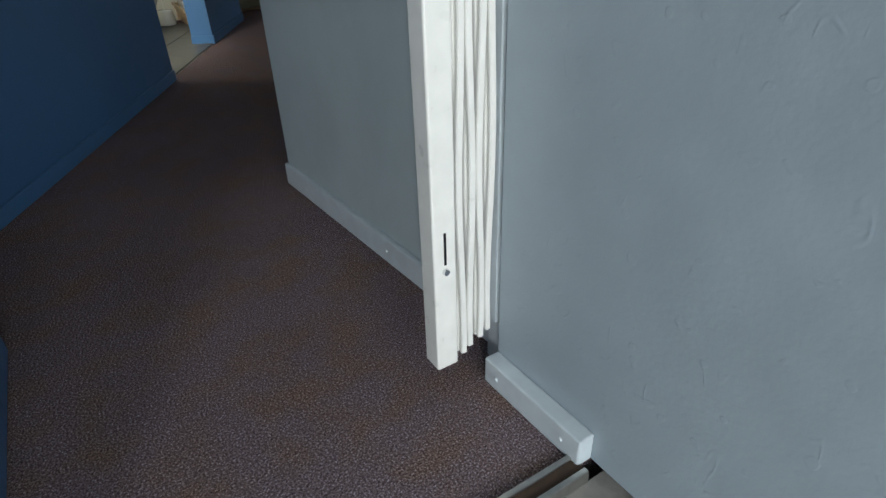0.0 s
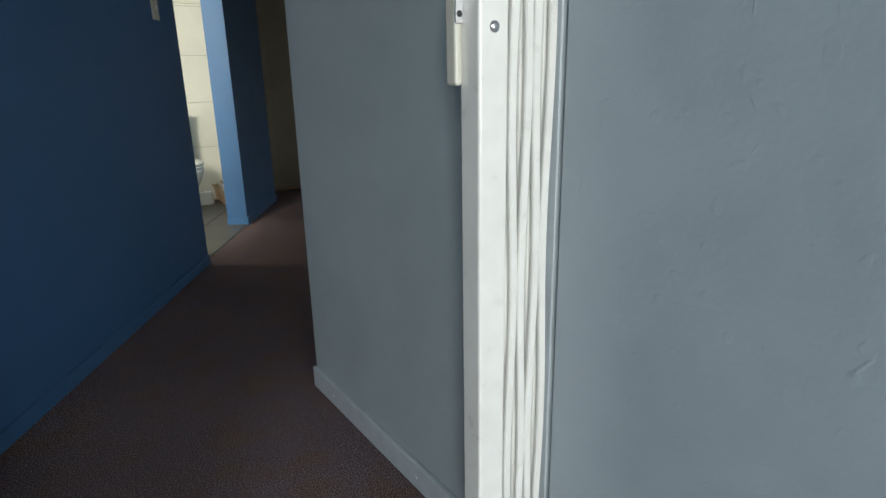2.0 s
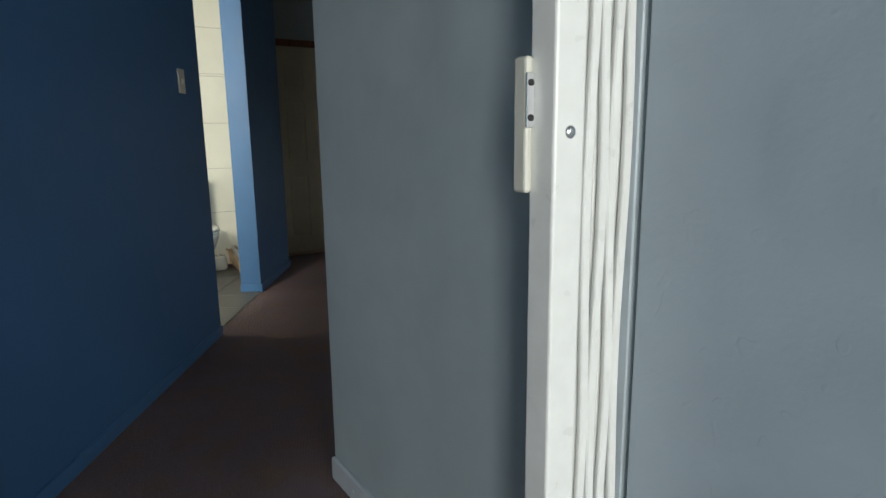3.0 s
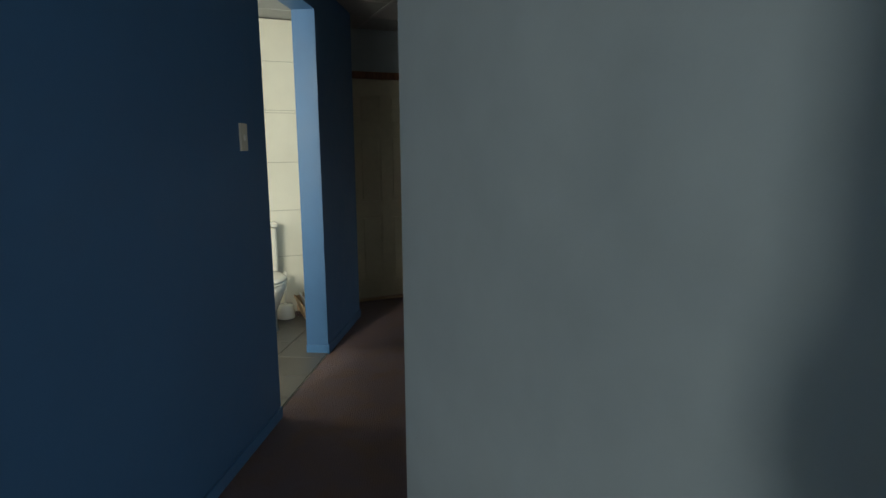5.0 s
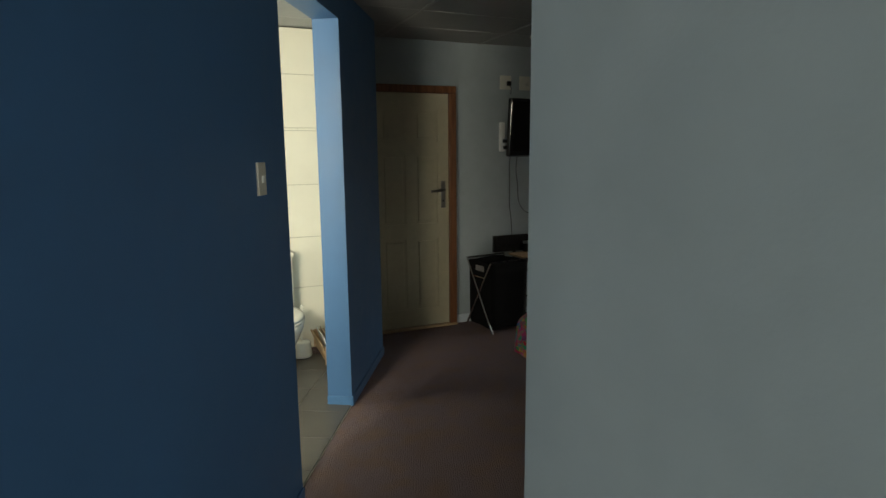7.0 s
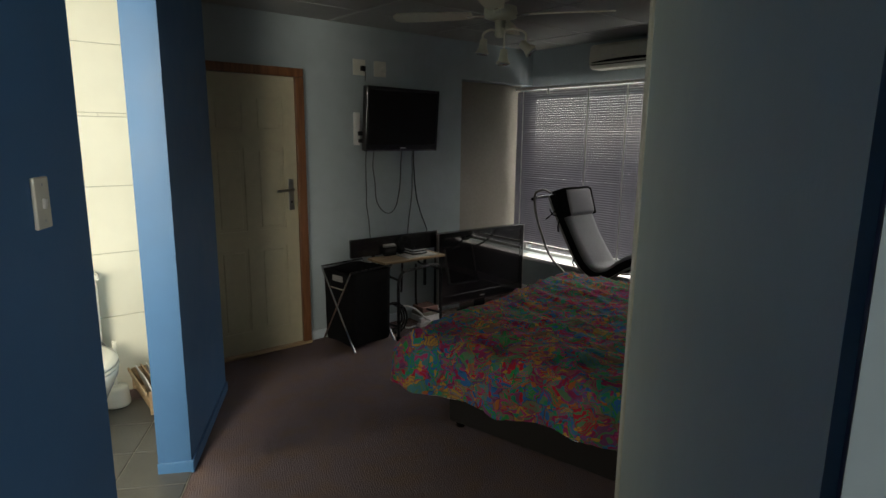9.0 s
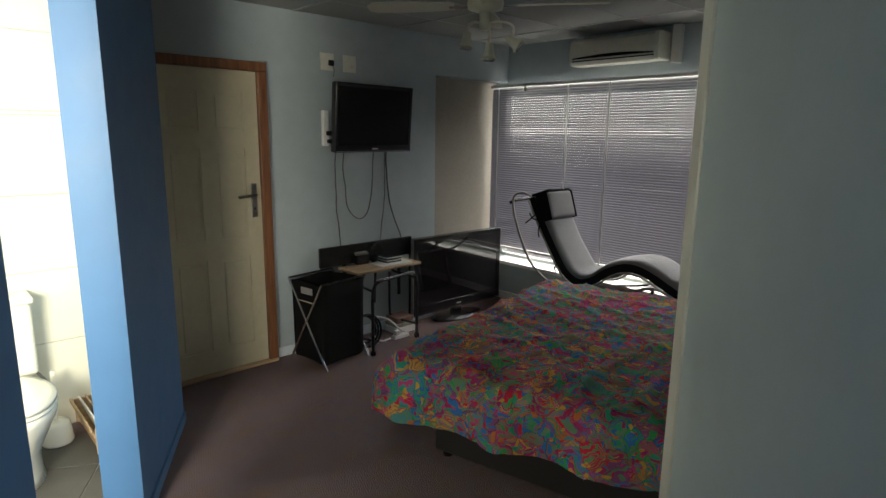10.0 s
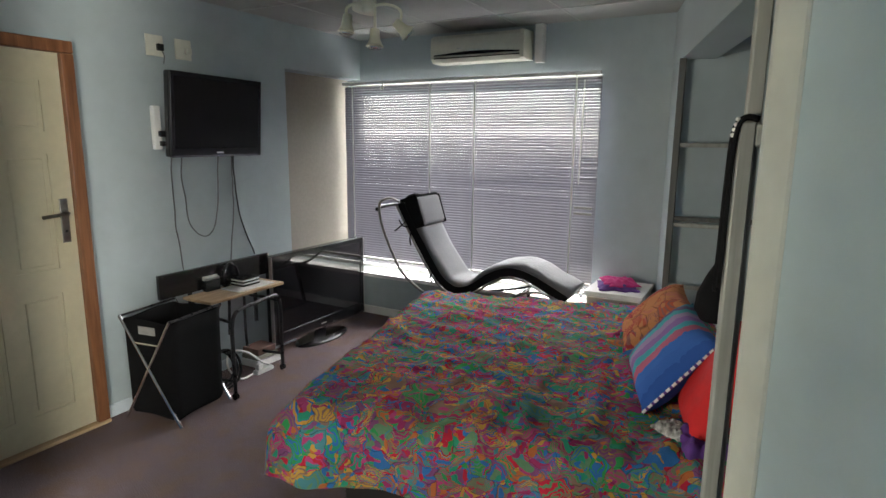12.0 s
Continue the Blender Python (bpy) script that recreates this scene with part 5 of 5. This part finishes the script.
def duvet():
    """Draped quilt: a sheet laid over the mattress, falling at the near side and foot, with soft folds."""
    bm = bm_new()
    uv = bm.loops.layers.uv.new("UVMap")
    U, V = 118, 104
    drop_s, drop_f = 0.36, 0.36
    width, length = 1.85, 1.80
    ztop = 0.530
    verts, tex = {}, {}
    for i in range(U + 1):
        for j in range(V + 1):
            a = -drop_s + (width + 2 * drop_s) * i / U
            b = -drop_f + (length + drop_f) * j / V
            # fold the cloth over rounded edges
            ou = max(0.0, -a) + max(0.0, a - width)
            of = max(0.0, -b)
            hyp = math.hypot(ou, of)
            if ou > 0 and of > 0 and hyp > drop_s:
                ou, of = ou * drop_s / hyp, of * drop_s / hyp
            r = 0.10

            def lay(o):
                if o < r * 1.57:
                    ang = o / r
                    return r * math.sin(ang), r * (1 - math.cos(ang))
                return r + (o - r * 1.57) * 0.10, r + (o - r * 1.57) * 0.93
            hu, du = lay(ou)
            hf, df = lay(of)
            u = (-hu if a < 0 else (width + hu if a > width else a))
            v = -hf if b < 0 else b
            drop = math.sqrt(du * du + df * df) if ou and of else max(du, df)
            drop = min(drop, 0.345)
            rise = 0.075 * max(0.0, min(1.0, b / length)) if ou and a < 0 else 0.0
            z = ztop - drop + rise * min(1, du / 0.3)
            p = Vector((a * 3.1, b * 3.1, 0.0))
            puff = 0.017 * noise.noise(p * 0.55) + 0.014 * noise.noise(p * 1.4 + Vector((3, 1, 7)))
            crease = 0.017 * (1 - abs(noise.noise(Vector((a * 2.2 - b * 6.5, b * 2.4 + a * 1.0, 9.0))))) ** 9 + 0.018 * (1 - abs(noise.noise(Vector((a * 5 + b * 2.2, b * 2.0 - a * 1.2, 4.0))))) ** 6
            sway = 2 * noise.noise(p)
            es = 0.03 * math.sin(b * 13 + sway) * min(1.0, du / 0.25) * max(0.0, 1 - of / 0.12)
            ef = 0.03 * math.sin(a * 13 + sway) * min(1.0, df / 0.25) * max(0.0, 1 - ou / 0.12)
            verts[i, j] = bm.verts.new(bedp(u - (es if a < 0 else -es), v - ef, max(0.19, z + (puff + crease) * (1 - 0.5 * min(1, drop / 0.2)) + 0.018)))
            tex[i, j] = (a, b)
    beyond = {(i, j): math.hypot(max(0.0, -q, q - width), max(0.0, -w)) > drop_s for (i, j), (q, w) in tex.items()}
    kept = [(i, j) for i in range(U) for j in range(V) if not all(beyond[i + a, j + b] for a in (0, 1) for b in (0, 1))]
    for i, j in kept:
        f = bm.faces.new((verts[i, j], verts[i + 1, j], verts[i + 1, j + 1], verts[i, j + 1]))
        for l, k in zip(f.loops, ((i, j), (i + 1, j), (i + 1, j + 1), (i, j + 1))):
            l[uv].uv = tex[k]
    t = thing("duvet", tuple(bedp(0.9, 0.8, 0.52)), "bright multicoloured paisley duvet spread over the bed", "bedding")
    under = bm_new()
    bm.normal_update()
    flip = 1 if sum(f.normal.z for f in bm.faces) > 0 else -1
    low = {k: under.verts.new(v.co - flip * v.normal * 0.016) for k, v in verts.items()}
    c = bedp(0.93, 0.8, 0.0)
    for k, v in low.items():
        if k[0] in (0, U) or k[1] == 0:
            out = Vector((v.co.x - c.x, v.co.y - c.y, 0)).normalized()
            v.co += out * 0.003 + Vector((0, 0, -0.004))
    for i, j in kept:
        under.faces.new((low[i, j], low[i, j + 1], low[i + 1, j + 1], low[i + 1, j]))
    for b in (bm, under):
        bmesh.ops.delete(b, geom=[v for v in b.verts if not v.link_faces], context="VERTS")
    part("cover", bm, DUVET, t, "paisley printed cotton cover", True)
    part("underside", under, PAPER, t, "plain white underside", True)


duvet()


def pillow(name, centre, size, m, mat, label, seam=None):
    bm = bm_new()
    uv = bm.loops.layers.uv.new("UVMap")
    n = 18
    M = Matrix.Translation(centre) @ m
    for side in (1, -1):
        g = {}
        for i in range(n + 1):
            for j in range(n + 1):
                u, v = i / n * 2 - 1, j / n * 2 - 1
                th = (max(0, 1 - abs(u) ** 3.2) * max(0, 1 - abs(v) ** 3.2)) ** 0.5
                w = 0.012 * noise.noise(Vector((u * 2.2, v * 2.2, side + centre[0] * 5)))
                pin = 1 - 0.07 * (1 - u * u) * abs(v) - 0.0
                g[i, j] = bm.verts.new(M @ Vector((u * size[0] / 2 * (1 - 0.05 * (1 - v * v)), v * size[1] / 2 * pin, side * (size[2] / 2 * th + w * th + 0.002))))
        for i in range(n):
            for j in range(n):
                f = bm.faces.new((g[i, j], g[i + 1, j], g[i + 1, j + 1], g[i, j + 1]))
                for l, k in zip(f.loops, ((i, j), (i + 1, j), (i + 1, j + 1), (i, j + 1))):
                    l[uv].uv = (k[0] / n, k[1] / n)
    bmesh.ops.remove_doubles(bm, verts=bm.verts, dist=0.0045)
    ob = thing(name, centre, label, "pillow")
    part("cover", bm, mat, ob, "", True)
    if seam:
        pts = [M @ Vector((-size[0] / 2 * 0.985, size[1] / 2 * f, 0)) for f in (-0.96, -0.5, 0, 0.5, 0.96)]
        part("seam", tube(pts, 0.0058, 6), seam, ob, "dark edging")
        bm = bm_new()
        for k in range(13):
            f = -0.92 + 1.84 * k / 12
            a, b = (M @ Vector((-size[0] / 2 * 0.992, size[1] / 2 * (f + e), 0.002)) for e in (-0.045, 0.045))
            add_cyl(bm, a, b, 0.0062, None, 8)
        part("stitching", bm, PAPER, ob, "white stitches along the edge")
    return ob


STRIPE = striped("blue_woven_stripe", [(0.03, 0.09, 0.32), (0.04, 0.12, 0.40), (0.04, 0.13, 0.42), (0.40, 0.10, 0.16), (0.05, 0.30, 0.34), (0.22, 0.12, 0.30), (0.28, 0.20, 0.34), (0.05, 0.28, 0.32), (0.10, 0.08, 0.16), (0.06, 0.20, 0.28)])
ORANGE = paisley("orange_floral", [(0.34, 0.075, 0.04), (0.40, 0.16, 0.07), (0.26, 0.035, 0.04), (0.36, 0.11, 0.09), (0.20, 0.085, 0.075)], 3.4, 3.0)
REDC = material("red_cloth", (0.55, 0.012, 0.015), 0.85, grain=0.1, scale=25, stain=0.1, bump=0.2)
HEAD = Matrix.Rotation(radians(13), 4, "Z")
pillow("striped_pillow", bedp(0.57, 1.45, 0.715), (0.58, 0.41, 0.16), Matrix.Rotation(radians(16), 4, "Z") @ Matrix.Rotation(radians(-50), 4, "X"), STRIPE, "blue and turquoise striped pillow with stitched edging, propped on the bed", PURPLE)
pillow("floral_pillow", bedp(1.26, 1.45, 0.645), (0.60, 0.44, 0.19), HEAD @ Matrix.Rotation(radians(-45), 4, "X"), ORANGE, "orange and red floral pillow on the bed")
pillow("red_cushion", bedp(0.26, 1.60, 0.73), (0.44, 0.44, 0.16), HEAD @ Matrix.Rotation(radians(-62), 4, "X"), REDC, "plain red cushion standing behind the striped pillow")
cloth_lump("purple_garment", tuple(bedp(0.07, 1.53, 0.56)), (0.17, 0.17), 0.08, PURPLE, "crumpled purple garment at the bed edge", "clothes", 8.0, 0.4)
sc = cloth_lump("printed_scarf", tuple(bedp(0.14, 1.44, 0.565)), (0.14, 0.10), 0.06, material("black_white_print", (0.35, 0.34, 0.33), 0.9, grain=0.9, scale=45), "small black and white printed cloth on the duvet", "clothes", 11.0, 0.9)


# ---- alcove frame by the bed ----
def alcove_frame():
    t = thing("alcove_frame", (4.87, 4.69, 0.0), "dark ladder-like shelf frame in the bed alcove", "shelf")
    part("post", boxed(4.855, 4.895, 4.666, 4.704, 0.001, 2.099, 0.003, 1), DARKW, t)
    part("post", boxed(4.895, 4.93, 4.08, 4.115, 0.001, 2.099, 0.003, 1), DARKW, t)
    for z in (0.70, 1.095, 1.135, 1.587):
        a, b = Vector((4.878, 4.668, z)), Vector((4.913, 4.11, z))
        m = Matrix.Translation((a + b) / 2) @ Matrix.Rotation(math.atan2(b.y - a.y, b.x - a.x), 4, "Z")
        part("rung", boxed(-(b - a).length / 2, (b - a).length / 2, -0.012, 0.012, -0.013, 0.013, 0.003, 1, m), GREYW if z != 1.135 else DARKW, t)


alcove_frame()


def near_frame():
    t = thing("bed_post_frame", (2.66, 4.27, 0.0), "grey painted wooden post frame beside the bed", "shelf")
    m = Matrix.Translation((2.66, 4.243, 0)) @ Matrix.Rotation(radians(13), 4, "Z")
    part("post", boxed(-0.022, 0.022, -0.020, 0.018, 0.001, 1.655, 0.004, 1, m), GREYW, t)
    part("upper_post", boxed(0.026, 0.062, -0.040, -0.004, 0.001, H - 0.002, 0.003, 1, m), GREYW, t)
    part("top_rail", boxed(-0.02, 0.02, -0.30, -0.0205, 1.595, 1.652, 0.004, 1, m), GREYW, t)
    part("side_board", boxed(-0.05, -0.024, -0.03, 0.03, 0.001, 0.50, 0.003, 1, m), DARKW, t)


near_frame()


def hung_bag():
    t = thing("hanging_bag", (2.95, 4.30, 1.0), "black bag hanging by a beaded strap from the post", "bag")
    loop = smooth_line([(3.16, 4.30, 1.16), (2.74, 4.282, 1.20), (2.70, 4.278, 1.30), (2.675, 4.274, 1.50), (2.665, 4.268, 1.63), (2.66, 4.245, 1.666), (2.665, 4.215, 1.662)], 6)
    part("strap", tube(loop, 0.008, 6), BLACKC, t, "black webbing strap")
    part("strap", tube(smooth_line([(2.645, 4.22, 1.662), (2.64, 4.246, 1.664), (2.634, 4.264, 1.60), (2.650, 4.268, 1.32), (2.70, 4.272, 1.22), (3.16, 4.29, 1.15)]), 0.006, 6), BLACKC, t, "black webbing strap")
    for k in range(4):
        bm = bm_new()
        bmesh.ops.create_uvsphere(bm, u_segments=10, v_segments=6, radius=0.006, matrix=Matrix.Translation((2.653, 4.262 + 0.003 * k, 1.662 - 0.013 * k)))
        part("bead", bm, PAPER, t, "white bead", True)
    bm = bm_new()
    rings = []
    for z, w, d in ((1.19, 0.02, 0.02), (1.15, 0.06, 0.05), (1.08, 0.10, 0.09), (1.02, 0.11, 0.10), (0.98, 0.08, 0.07)):
        rings.append([Vector((3.18 + w * math.cos(a) * 0.75 + (1.14 - z) * 0.25, 4.28 + d * math.sin(a) * 0.7 + 0.02, z)) for a in (2 * math.pi * k / 20 for k in range(20))])
    add_profile(bm, rings)
    part("bag_body", bm, BLACKC, t, "", True)
    return t


hung_bag()

# ---- outside the window ----
# made-up paving, its tone set for the light bounced through the blind
PAVE = material("grey_paving", (0.16, 0.155, 0.15), 0.85, grain=0.15, scale=14, stain=0.15, sscale=1.2, bump=0.2)
slab("bounce_ground", 5.56, 40.0, -20.0, 32.0, -0.2, -0.06, PAVE, "made-up grey paving outside the window, for bounced light", "pavement")
